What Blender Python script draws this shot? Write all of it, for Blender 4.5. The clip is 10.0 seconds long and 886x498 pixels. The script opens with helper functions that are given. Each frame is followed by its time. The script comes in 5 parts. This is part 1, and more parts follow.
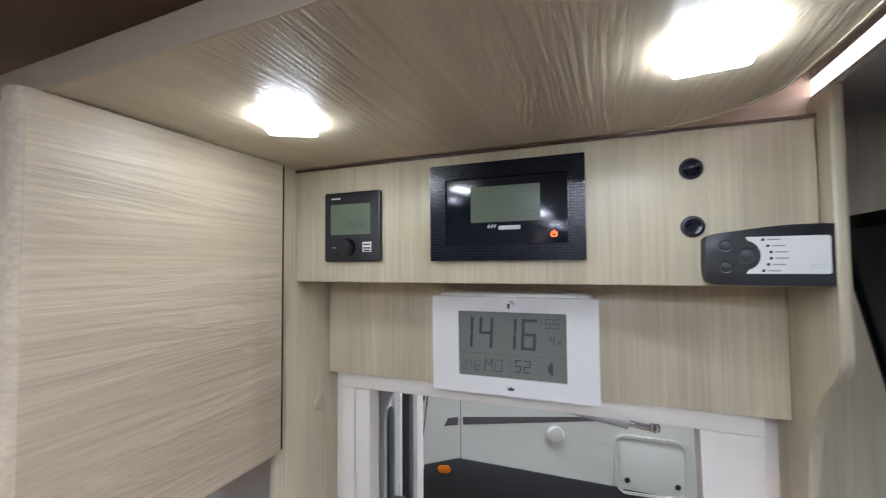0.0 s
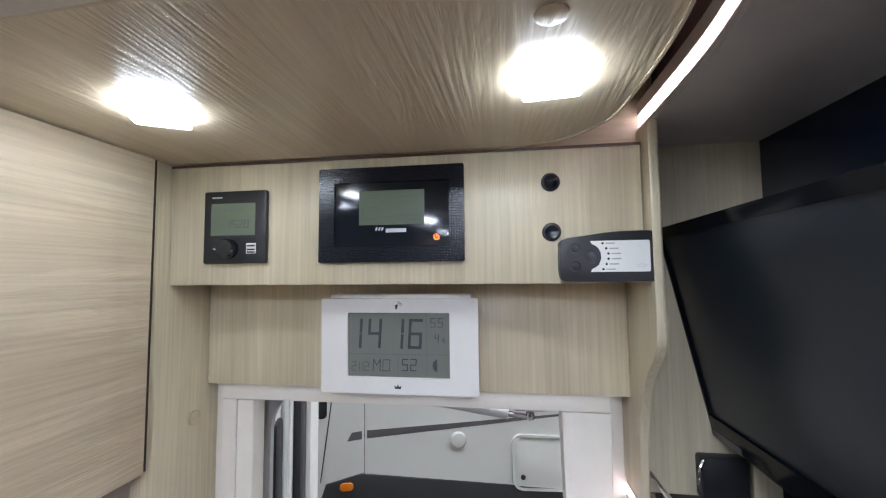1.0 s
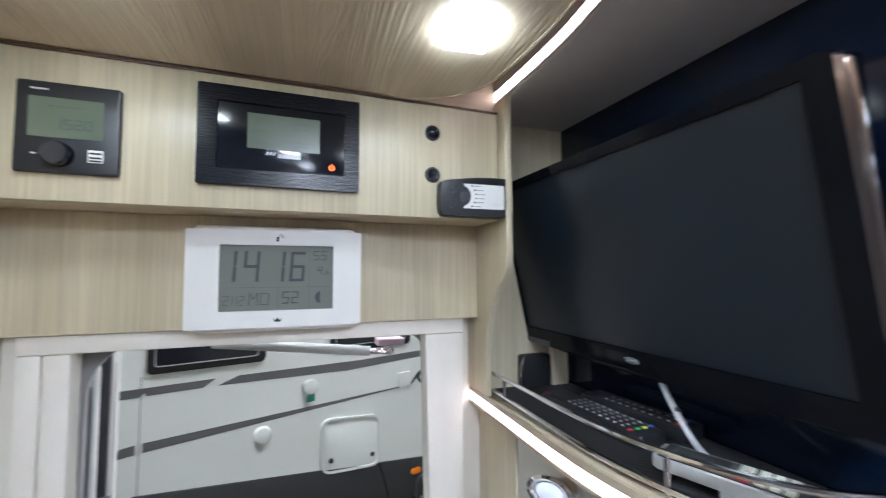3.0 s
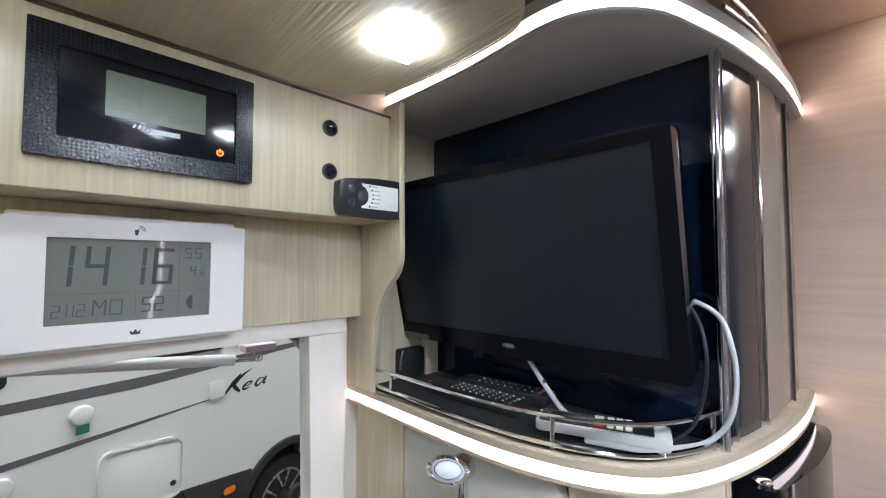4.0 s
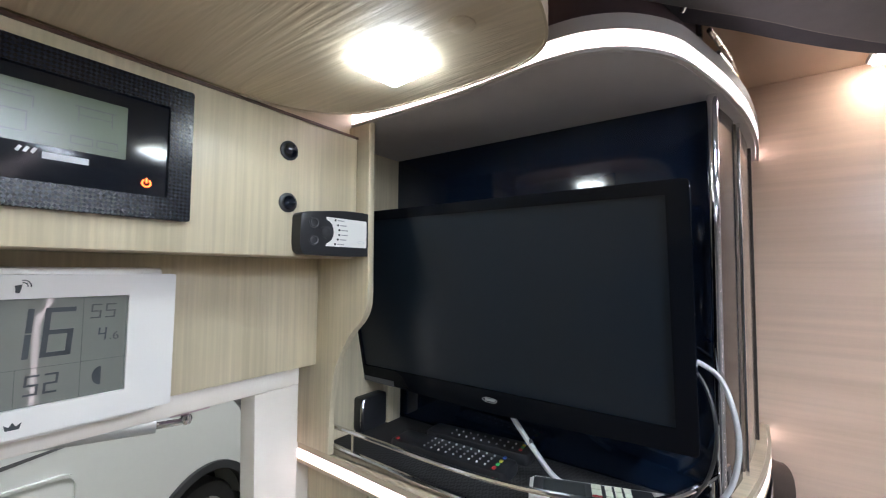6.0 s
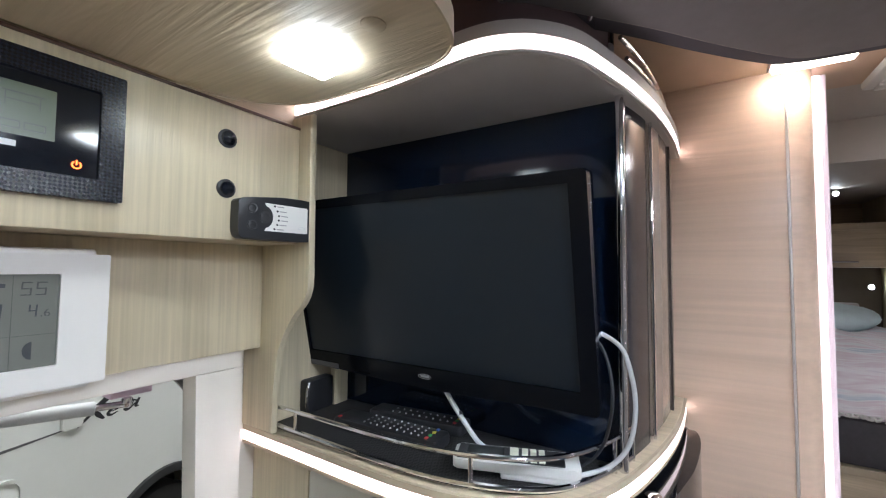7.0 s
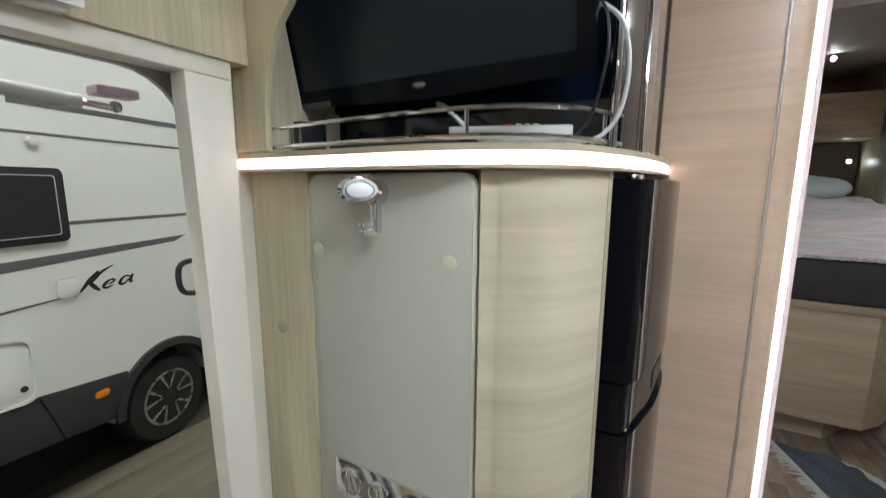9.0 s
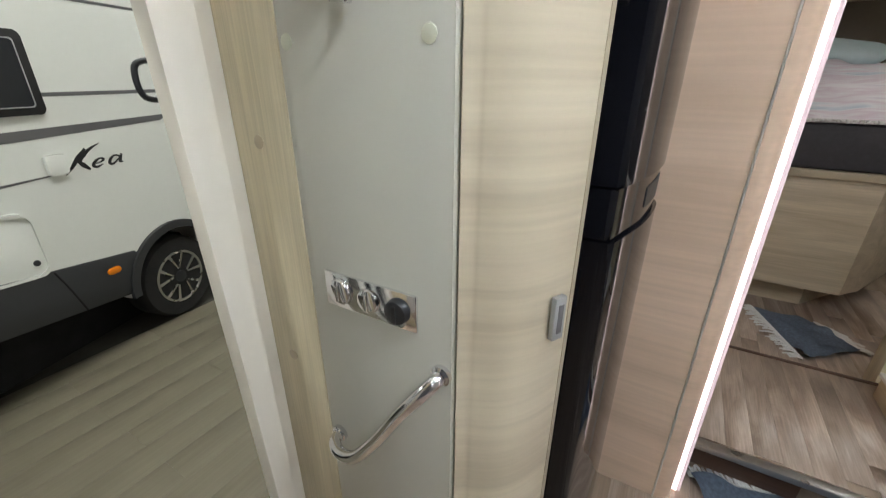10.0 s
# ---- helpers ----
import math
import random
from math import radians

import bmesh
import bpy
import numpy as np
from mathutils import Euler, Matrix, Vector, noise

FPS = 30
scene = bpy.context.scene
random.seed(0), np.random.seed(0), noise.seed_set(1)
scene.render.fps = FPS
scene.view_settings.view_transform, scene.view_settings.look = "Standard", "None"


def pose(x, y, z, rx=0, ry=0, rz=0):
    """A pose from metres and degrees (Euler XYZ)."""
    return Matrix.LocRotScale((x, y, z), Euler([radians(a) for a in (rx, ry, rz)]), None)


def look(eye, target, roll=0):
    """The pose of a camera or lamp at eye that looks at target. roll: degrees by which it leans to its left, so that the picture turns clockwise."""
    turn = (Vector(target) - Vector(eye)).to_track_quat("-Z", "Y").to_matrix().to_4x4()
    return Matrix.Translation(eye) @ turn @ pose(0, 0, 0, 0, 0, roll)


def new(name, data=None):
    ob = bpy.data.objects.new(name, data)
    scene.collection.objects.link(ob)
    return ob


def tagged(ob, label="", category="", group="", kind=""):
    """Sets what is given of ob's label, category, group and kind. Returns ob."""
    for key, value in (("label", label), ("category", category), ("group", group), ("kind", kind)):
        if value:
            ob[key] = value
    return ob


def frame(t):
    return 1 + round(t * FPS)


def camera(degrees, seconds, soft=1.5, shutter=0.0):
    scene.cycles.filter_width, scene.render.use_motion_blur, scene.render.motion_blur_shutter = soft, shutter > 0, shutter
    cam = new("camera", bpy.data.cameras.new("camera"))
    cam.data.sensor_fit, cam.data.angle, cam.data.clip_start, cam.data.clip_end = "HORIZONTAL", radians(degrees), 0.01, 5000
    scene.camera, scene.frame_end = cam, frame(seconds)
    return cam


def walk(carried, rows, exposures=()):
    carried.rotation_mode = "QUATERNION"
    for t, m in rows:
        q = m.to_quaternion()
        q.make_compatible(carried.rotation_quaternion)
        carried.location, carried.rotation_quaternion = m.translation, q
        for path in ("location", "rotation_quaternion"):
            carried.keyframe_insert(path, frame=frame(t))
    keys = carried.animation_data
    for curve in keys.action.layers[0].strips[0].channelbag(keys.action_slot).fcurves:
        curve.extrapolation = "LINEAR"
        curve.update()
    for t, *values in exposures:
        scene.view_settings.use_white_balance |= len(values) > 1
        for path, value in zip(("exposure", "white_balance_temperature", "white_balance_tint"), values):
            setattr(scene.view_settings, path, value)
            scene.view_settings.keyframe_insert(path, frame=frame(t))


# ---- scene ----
cam = camera(95.5, 10.0, soft=1.1, shutter=0.25)
PATH = [
    (0, (0.205, -0.495, 1.552), (-0.512, 1.371, 1.627), -0.4),
    (0.5, (0.225, -0.508, 1.561), (-0.219, 1.439, 1.666), -0.4),
    (1, (0.239, -0.507, 1.538), (-0.05, 1.468, 1.669), -0.5),
    (1.5, (0.215, -0.496, 1.503), (0.005, 1.488, 1.631), -0.5),
    (2, (0.184, -0.469, 1.476), (0.003, 1.519, 1.605), -0.6),
    (2.5, (0.184, -0.49, 1.463), (0.151, 1.506, 1.588), -0.5),
    (2.8, (0.145, -0.525, 1.448), (0.498, 1.44, 1.569), -0.3),
    (3, (0.119, -0.553, 1.449), (0.79, 1.327, 1.561), -0.1),
    (3.2, (0.098, -0.568, 1.447), (1.057, 1.185, 1.55), 0.0),
    (4.3, (0.003, -0.475, 1.459), (1.478, 0.873, 1.547), 0.1),
    (4.5, (0.003, -0.451, 1.46), (1.52, 0.849, 1.552), 0.3),
    (5, (-0.008, -0.411, 1.476), (1.569, 0.816, 1.566), 0.4),
    (5.2, (-0.009, -0.404, 1.484), (1.58, 0.808, 1.58), 0.3),
    (6.3, (0.033, -0.444, 1.517), (1.667, 0.704, 1.617), 0.5),
    (6.5, (0.032, -0.46, 1.513), (1.678, 0.67, 1.614), 0.4),
    (7, (0.025, -0.486, 1.495), (1.722, 0.57, 1.587), 0.4),
    (7.5, (0.016, -0.496, 1.466), (1.736, 0.521, 1.557), 0.4),
    (8, (-0.004, -0.49, 1.394), (1.728, 0.507, 1.48), 0.4),
    (8.5, (-0.01, -0.478, 1.281), (1.724, 0.519, 1.25), 0.3),
    (9, (0.003, -0.486, 1.196), (1.718, 0.497, 0.887), 0.3),
    (9.5, (0.019, -0.508, 1.133), (1.678, 0.449, 0.554), 0.2),
    (10, (0.013, -0.509, 1.057), (1.606, 0.411, 0.272), 0.2),
]
walk(cam, [(t, look(eye, target, roll)) for t, eye, target, roll in PATH],
     exposures=[(0, 0.93, 5750, 16), (1.0, 1.03, 5750, 15), (2.0, 1.08, 6000, 14), (3.0, 1.29, 5600, 12), (4.8, 1.25, 5850, 12), (6.5, 1.25, 5850, 12), (7.5, 1.15, 5950, 11), (8.5, 1.04, 6100, 7), (9.0, 1.02, 6200, 6), (9.5, 1.04, 6250, 7), (10, 1.24, 6300, 7)])

# ---- world and large lights ----
world = bpy.data.worlds.new("hall_air")
scene.world = world
world.use_nodes = True
world.node_tree.nodes["Background"].inputs[0].default_value = (0.84, 0.90, 0.90, 1)
world.node_tree.nodes["Background"].inputs[1].default_value = 0.03
LED_POWER, SPOT_POWER, ROOM_POWER, HALL_POWER = 2.2, 21.0, 111.0, 21.0

# ---- helpers ----
BASE = {}


def thing(name, base, label, category, group="", kind=""):
    ob = new(name)
    ob.empty_display_size = 0.02
    ob.location = base
    BASE[ob.name] = Vector(base)
    return tagged(ob, label, category, group, kind)


def finish(bm, name, material, smooth=True, shift=None):
    if shift is not None:
        bmesh.ops.translate(bm, verts=bm.verts[:], vec=-shift)
    bmesh.ops.recalc_face_normals(bm, faces=bm.faces[:])
    me = bpy.data.meshes.new(name)
    bm.to_mesh(me)
    bm.free()
    me.materials.append(material)
    if smooth:
        me.shade_smooth()
        me.set_sharp_from_angle(angle=radians(35))
    return me


def part(name, bm, material, parent, label="", kind=""):
    """One mesh under a thing or a part; the bmesh is in world metres."""
    root = parent
    while root.parent:
        root = root.parent
    ob = new(name, finish(bm, name, material, True, BASE.get(root.name, Vector((0, 0, 0)))))
    ob.parent = parent
    return tagged(ob, label, "", "", kind)


def solid(name, bm, material, label, category="", group="", kind=""):
    return tagged(new(name, finish(bm, name, material)), label, category, group, kind)


def rounded(bm, verts, width, segments=2):
    if width <= 0:
        return
    vs = set(verts)
    edges = [e for e in bm.edges if e.verts[0] in vs and e.verts[1] in vs]
    bmesh.ops.bevel(bm, geom=edges, offset=width, segments=segments, profile=0.5, affect="EDGES", clamp_overlap=True)


def box(x0, x1, y0, y1, z0, z1, bevel=0.0, bm=None, turn=None):
    bm = bm or bmesh.new()
    m = Matrix.Translation(((x0 + x1) / 2, (y0 + y1) / 2, (z0 + z1) / 2))
    if turn is not None:
        m = m @ turn
    vs = bmesh.ops.create_cube(bm, size=1, matrix=m @ Matrix.Diagonal((abs(x1 - x0), abs(y1 - y0), abs(z1 - z0), 1)))["verts"]
    rounded(bm, vs, bevel)
    return bm


def slab(outline, lift, bevel=0.0, bm=None, frame3=None, segments=2):
    """A flat outline (u, v) pushed along w by lift = (w0, w1); frame3 maps (u, v, w) to the world."""
    bm = bm or bmesh.new()
    put = frame3 or (lambda u, v, w: (u, v, w))
    low = [bm.verts.new(put(u, v, lift[0])) for u, v in outline]
    high = [bm.verts.new(put(u, v, lift[1])) for u, v in outline]
    n = len(outline)
    f0, f1 = bm.faces.new(low[::-1]), bm.faces.new(high)
    for i in range(n):
        bm.faces.new((low[i], low[(i + 1) % n], high[(i + 1) % n], high[i]))
    if bevel > 0:
        edges = list(f0.edges) + list(f1.edges)
        bmesh.ops.bevel(bm, geom=edges, offset=bevel, segments=segments, profile=0.5, affect="EDGES", clamp_overlap=True)
    return bm


def ring(outer, inner, lift, bm=None, frame3=None):
    """A frame between two outlines with the same number of points."""
    bm = bm or bmesh.new()
    put = frame3 or (lambda u, v, w: (u, v, w))
    rows = [[bm.verts.new(put(u, v, w)) for u, v in o] for o in (outer, inner) for w in lift]
    n = len(outer)
    for i in range(n):
        j = (i + 1) % n
        bm.faces.new((rows[0][i], rows[0][j], rows[1][j], rows[1][i]))
        bm.faces.new((rows[2][i], rows[3][i], rows[3][j], rows[2][j]))
        bm.faces.new((rows[0][i], rows[2][i], rows[2][j], rows[0][j]))
        bm.faces.new((rows[1][i], rows[1][j], rows[3][j], rows[3][i]))
    return bm


def round_rect(u0, u1, v0, v1, r, n=6):
    pts = []
    for cu, cv, a0 in ((u1 - r, v1 - r, 0), (u0 + r, v1 - r, 90), (u0 + r, v0 + r, 180), (u1 - r, v0 + r, 270)):
        for k in range(n + 1):
            a = radians(a0 + 90 * k / n)
            pts.append((cu + r * math.cos(a), cv + r * math.sin(a)))
    return pts


def smooth_line(points, steps=8):
    """A Catmull-Rom line through the points, of any dimension."""
    p = [Vector(q) for q in points]
    p = [2 * p[0] - p[1]] + p + [2 * p[-1] - p[-2]]
    out = []
    for i in range(1, len(p) - 2):
        for k in range(steps):
            t = k / steps
            out.append(0.5 * ((2 * p[i]) + (p[i + 1] - p[i - 1]) * t + (2 * p[i - 1] - 5 * p[i] + 4 * p[i + 1] - p[i + 2]) * t * t
                              + (3 * p[i] - p[i - 1] - 3 * p[i + 1] + p[i + 2]) * t ** 3))
    return out + [p[-2]]


def tube(points, r, seg=10, bm=None, caps=True):
    bm = bm or bmesh.new()
    p = [Vector(q) for q in points]
    rings, side = [], None
    for i, q in enumerate(p):
        d = (p[min(i + 1, len(p) - 1)] - p[max(i - 1, 0)]).normalized()
        if side is None:
            side = d.orthogonal().normalized()
        side = (side - d * side.dot(d)).normalized()
        up = d.cross(side)
        rings.append([bm.verts.new(q + r * (math.cos(2 * math.pi * k / seg) * side + math.sin(2 * math.pi * k / seg) * up)) for k in range(seg)])
    for a, b in zip(rings, rings[1:]):
        for k in range(seg):
            bm.faces.new((a[k], a[(k + 1) % seg], b[(k + 1) % seg], b[k]))
    if caps:
        bm.faces.new(rings[0][::-1]), bm.faces.new(rings[-1])
    return bm


def turned(profile, at, axis=(0, 0, 1), seg=24, bm=None):
    """A lathe: profile of (radius, height) along axis from at."""
    bm = bm or bmesh.new()
    q = Vector(axis).normalized().to_track_quat("Z", "Y").to_matrix()
    rows = []
    for r, h in profile:
        rows.append([bm.verts.new(Vector(at) + q @ Vector((r * math.cos(2 * math.pi * k / seg), r * math.sin(2 * math.pi * k / seg), h))) for k in range(seg)])
    for a, b in zip(rows, rows[1:]):
        for k in range(seg):
            bm.faces.new((a[k], a[(k + 1) % seg], b[(k + 1) % seg], b[k]))
    bm.faces.new(rows[0][::-1]), bm.faces.new(rows[-1])
    return bm


def band(line, z0, z1, thick, bm=None):
    """An upright band along a line in plan; it grows by thick to the left of the line."""
    bm = bm or bmesh.new()
    inner = offset(line, thick)
    rows = [[bm.verts.new((q[0], q[1], z)) for q in o] for o in (line, inner) for z in (z0, z1)]
    for i in range(len(line) - 1):
        for a, b in ((0, 1), (1, 3), (3, 2), (2, 0)):
            bm.faces.new((rows[a][i], rows[a][i + 1], rows[b][i + 1], rows[b][i]))
    for i in (0, -1):
        bm.faces.new((rows[0][i], rows[1][i], rows[3][i], rows[2][i]))
    return bm


def offset(line, d):
    out = []
    for i, q in enumerate(line):
        a, b = Vector(line[max(i - 1, 0)][:2]), Vector(line[min(i + 1, len(line) - 1)][:2])
        t = (b - a).normalized()
        out.append(Vector((q[0] - t.y * d, q[1] + t.x * d)))
    return out


def words(text, size, at, turn, material, parent, name, depth=0.0004, align="LEFT", shear=0.0, label=""):
    """Lettering as a mesh, in the built-in font."""
    cu = bpy.data.curves.new(name, "FONT")
    cu.body, cu.size, cu.extrude, cu.align_x, cu.shear = text, size, depth, align, shear
    cu.resolution_u = 3
    tmp = bpy.data.objects.new("tmp_text", cu)
    me = bpy.data.meshes.new_from_object(tmp)
    bpy.data.objects.remove(tmp)
    bm = bmesh.new()
    bm.from_mesh(me)
    bmesh.ops.transform(bm, matrix=Matrix.Translation(at) @ turn, verts=bm.verts[:])
    return part(name, bm, material, parent, label)


# ---- materials ----
def shader(name):
    m = bpy.data.materials.new(name)
    m.use_nodes = True
    return m, m.node_tree.nodes, m.node_tree.links, m.node_tree.nodes["Principled BSDF"]


def plain(name, colour, rough=0.5, metal=0.0, vary=0.06, scale=30.0, bump=0.0, bump_scale=400.0, coat=0.0, stretch=(1, 1, 1), spec=0.5):
    m, nodes, links, b = shader(name)
    b.inputs["Roughness"].default_value, b.inputs["Metallic"].default_value = rough, metal
    b.inputs["Coat Weight"].default_value = coat
    b.inputs["Specular IOR Level"].default_value = spec
    b.inputs["Base Color"].default_value = (*colour, 1)
    co = nodes.new("ShaderNodeTexCoord")
    mp = nodes.new("ShaderNodeMapping")
    mp.inputs["Scale"].default_value = stretch
    links.new(co.outputs["Object"], mp.inputs[0])
    if vary > 0:
        n = nodes.new("ShaderNodeTexNoise")
        n.inputs["Scale"].default_value, n.inputs["Detail"].default_value = scale, 5
        r = nodes.new("ShaderNodeMix")
        r.data_type = "RGBA"
        r.inputs[6].default_value = (*[c * (1 - vary) for c in colour], 1)
        r.inputs[7].default_value = (*[min(1, c * (1 + vary)) for c in colour], 1)
        links.new(mp.outputs[0], n.inputs["Vector"])
        links.new(n.outputs[0], r.inputs[0])
        links.new(r.outputs[2], b.inputs["Base Color"])
        rr = nodes.new("ShaderNodeMapRange")
        rr.inputs[3].default_value, rr.inputs[4].default_value = max(0.02, rough * 0.8), min(1, rough * 1.2)
        n2 = nodes.new("ShaderNodeTexNoise")
        n2.inputs["Scale"].default_value = scale * 0.3
        links.new(mp.outputs[0], n2.inputs["Vector"])
        links.new(n2.outputs[0], rr.inputs[0])
        links.new(rr.outputs[0], b.inputs["Roughness"])
    if bump > 0:
        n3 = nodes.new("ShaderNodeTexNoise")
        n3.inputs["Scale"].default_value, n3.inputs["Detail"].default_value = bump_scale, 4
        bp = nodes.new("ShaderNodeBump")
        bp.inputs["Strength"].default_value, bp.inputs["Distance"].default_value = bump, 0.001
        links.new(mp.outputs[0], n3.inputs["Vector"])
        links.new(n3.outputs[0], bp.inputs["Height"])
        links.new(bp.outputs[0], b.inputs["Normal"])
    return m


def wood(name, along, light=(0.66, 0.562, 0.405), dark=(0.575, 0.482, 0.335), rough=0.38, fine=1.0, bump=0.6, relief=0.07, streak=0.09):
    """Foil-faced light oak; along: the axis of the grain, 0, 1 or 2."""
    m, nodes, links, b = shader(name)
    co = nodes.new("ShaderNodeTexCoord")
    big, small = nodes.new("ShaderNodeMapping"), nodes.new("ShaderNodeMapping")
    s1, s2 = [14.0 * fine] * 3, [240.0 * fine] * 3
    for a in along if isinstance(along, tuple) else (along,):
        s1[a], s2[a] = 1.6 * fine, 5.0 * fine
    big.inputs["Scale"].default_value, small.inputs["Scale"].default_value = s1, s2
    links.new(co.outputs["Object"], big.inputs[0]), links.new(co.outputs["Object"], small.inputs[0])
    n1, n2 = nodes.new("ShaderNodeTexNoise"), nodes.new("ShaderNodeTexNoise")
    n1.inputs["Scale"].default_value, n1.inputs["Detail"].default_value, n1.inputs["Distortion"].default_value = 1.0, 6, 1.2
    n2.inputs["Scale"].default_value, n2.inputs["Detail"].default_value = 1.0, 3
    links.new(big.outputs[0], n1.inputs["Vector"]), links.new(small.outputs[0], n2.inputs["Vector"])
    r1 = nodes.new("ShaderNodeValToRGB")
    e = r1.color_ramp.elements
    e[0].position, e[0].color = 0.30, (*dark, 1)
    e[1].position, e[1].color = 0.62, (*light, 1)
    links.new(n1.outputs[0], r1.inputs[0])
    r2 = nodes.new("ShaderNodeMapRange")
    r2.inputs[1].default_value, r2.inputs[2].default_value, r2.inputs[3].default_value, r2.inputs[4].default_value = 0.3, 0.7, 1.0 - streak, 1.0 + 0.45 * streak
    links.new(n2.outputs[0], r2.inputs[0])
    mul = nodes.new("ShaderNodeMix")
    mul.data_type, mul.blend_type = "RGBA", "MULTIPLY"
    mul.inputs[0].default_value = 1.0
    links.new(r1.outputs[0], mul.inputs[6]), links.new(r2.outputs[0], mul.inputs[7])
    links.new(mul.outputs[2], b.inputs["Base Color"])
    b.inputs["Roughness"].default_value = rough
    bp = nodes.new("ShaderNodeBump")
    bp.inputs["Strength"].default_value, bp.inputs["Distance"].default_value = bump, 0.0006
    links.new(n2.outputs[0], bp.inputs["Height"])
    # pressed year rings: fine contours of the large grain
    rings, wave, bp2 = nodes.new("ShaderNodeMath"), nodes.new("ShaderNodeMath"), nodes.new("ShaderNodeBump")
    rings.operation, wave.operation = "MULTIPLY", "SINE"
    rings.inputs[1].default_value = 75.0
    bp2.inputs["Strength"].default_value, bp2.inputs["Distance"].default_value = relief, 0.0012
    links.new(n1.outputs[0], rings.inputs[0]), links.new(rings.outputs[0], wave.inputs[0]), links.new(wave.outputs[0], bp2.inputs["Height"])
    links.new(bp.outputs[0], bp2.inputs["Normal"]), links.new(bp2.outputs[0], b.inputs["Normal"])
    return m


def glow(name, colour, power):
    m, nodes, links, b = shader(name)
    b.inputs["Base Color"].default_value = (*colour, 1)
    b.inputs["Emission Color"].default_value = (*colour, 1)
    b.inputs["Emission Strength"].default_value = power
    return m


def woven(name, a, c, scale, rough=0.5, bump=0.4, turn=(45, 45, 45)):
    """A diagonal weave, for carbon trim and mats."""
    m, nodes, links, b = shader(name)
    co, mp = nodes.new("ShaderNodeTexCoord"), nodes.new("ShaderNodeMapping")
    mp.inputs["Rotation"].default_value = [radians(v) for v in turn]
    links.new(co.outputs["Object"], mp.inputs[0])
    ch = nodes.new("ShaderNodeTexChecker")
    ch.inputs["Scale"].default_value = scale
    ch.inputs[1].default_value, ch.inputs[2].default_value = (*a, 1), (*c, 1)
    links.new(mp.outputs[0], ch.inputs[0]), links.new(ch.outputs[0], b.inputs["Base Color"])
    bp = nodes.new("ShaderNodeBump")
    bp.inputs["Strength"].default_value, bp.inputs["Distance"].default_value = bump, 0.0005
    links.new(ch.outputs[1], bp.inputs["Height"]), links.new(bp.outputs[0], b.inputs["Normal"])
    b.inputs["Roughness"].default_value = rough
    return m


WOOD_X, WOOD_Y, WOOD_Z = wood("oak_foil_x", 0), wood("oak_foil_y", 1, (0.69, 0.585, 0.425), (0.535, 0.44, 0.305), bump=0.9, relief=0.12, streak=0.13), wood("oak_foil_z", 2, (0.665, 0.59, 0.42), (0.545, 0.48, 0.33), streak=0.12)
WARM_Y = wood("oak_wall_foil", 1, (0.74, 0.555, 0.42), (0.61, 0.45, 0.33), 0.28, 0.45, 0.3, 0.06, 0.075)
WOOD_BOARD = wood("oak_board_foil", 1, (0.62, 0.525, 0.38), (0.53, 0.44, 0.31), 0.36, 1.0, 0.7, 0.13)
WOOD_CURVE = wood("oak_curved_foil", (0, 1), (0.71, 0.625, 0.475), (0.53, 0.455, 0.335), 0.36, 0.42, 0.5, 0.06, 0.07)
EDGE = plain("oak_edge_band", (0.50, 0.42, 0.30), 0.4, vary=0.08, scale=60)
PALE_LIP = plain("pale_lip_plastic", (0.62, 0.59, 0.56), 0.35, vary=0.03)
FLOOR_WOOD = wood("plank_vinyl", 0, (0.34, 0.26, 0.19), (0.20, 0.145, 0.10), 0.45, 0.8)
BROWN = wood("brown_insert", 1, (0.10, 0.055, 0.035), (0.06, 0.03, 0.02), 0.4)
WHITE = plain("white_plastic", (0.80, 0.79, 0.76), 0.35, vary=0.02, bump=0.05, bump_scale=900)
OFF_WHITE = plain("off_white_plastic", (0.58, 0.58, 0.56), 0.4, vary=0.03)
FRAME_WHITE = plain("painted_frame", (0.79, 0.75, 0.675), 0.4, vary=0.03)
PANEL = plain("pale_grey_laminate", (0.57, 0.56, 0.495), 0.42, vary=0.03, scale=12)
CAP = plain("cream_screw_cap", (0.76, 0.77, 0.64), 0.4, vary=0.03)
BLACK = plain("black_plastic", (0.018, 0.019, 0.022), 0.42, vary=0.15, bump=0.08, bump_scale=1500)
GLOSS = plain("gloss_black", (0.0065, 0.009, 0.015), 0.13, vary=0.05, spec=0.5)
NAVY = plain("gloss_navy_panel", (0.0045, 0.0105, 0.0255), 0.09, vary=0.15, scale=8)
SCREEN = plain("matt_screen", (0.0075, 0.0125, 0.0195), 0.30, vary=0.0, spec=0.40)
TV_GLOSS = plain("tv_gloss", (0.0045, 0.0055, 0.008), 0.12, vary=0.05, spec=0.12)
FRIDGE = plain("gloss_fridge", (0.003, 0.0035, 0.006), 0.05, vary=0.05, spec=0.38)
CARBON = woven("carbon_trim", (0.005, 0.006, 0.009), (0.014, 0.016, 0.022), 420, 0.26, 0.04, (0, 45, 0))
CARBON.node_tree.nodes["Principled BSDF"].inputs["Specular IOR Level"].default_value = 0.3
MAT = woven("woven_mat", (0.008, 0.008, 0.009), (0.036, 0.036, 0.038), 300, 0.7, 0.6)
LCD = plain("green_grey_lcd", (0.125, 0.155, 0.11), 0.25, vary=0.04)
LCD_GREY = plain("grey_lcd", (0.185, 0.195, 0.175), 0.04, vary=0.05, scale=20)
SEG = plain("lcd_segment", (0.045, 0.055, 0.06), 0.3, vary=0.0)
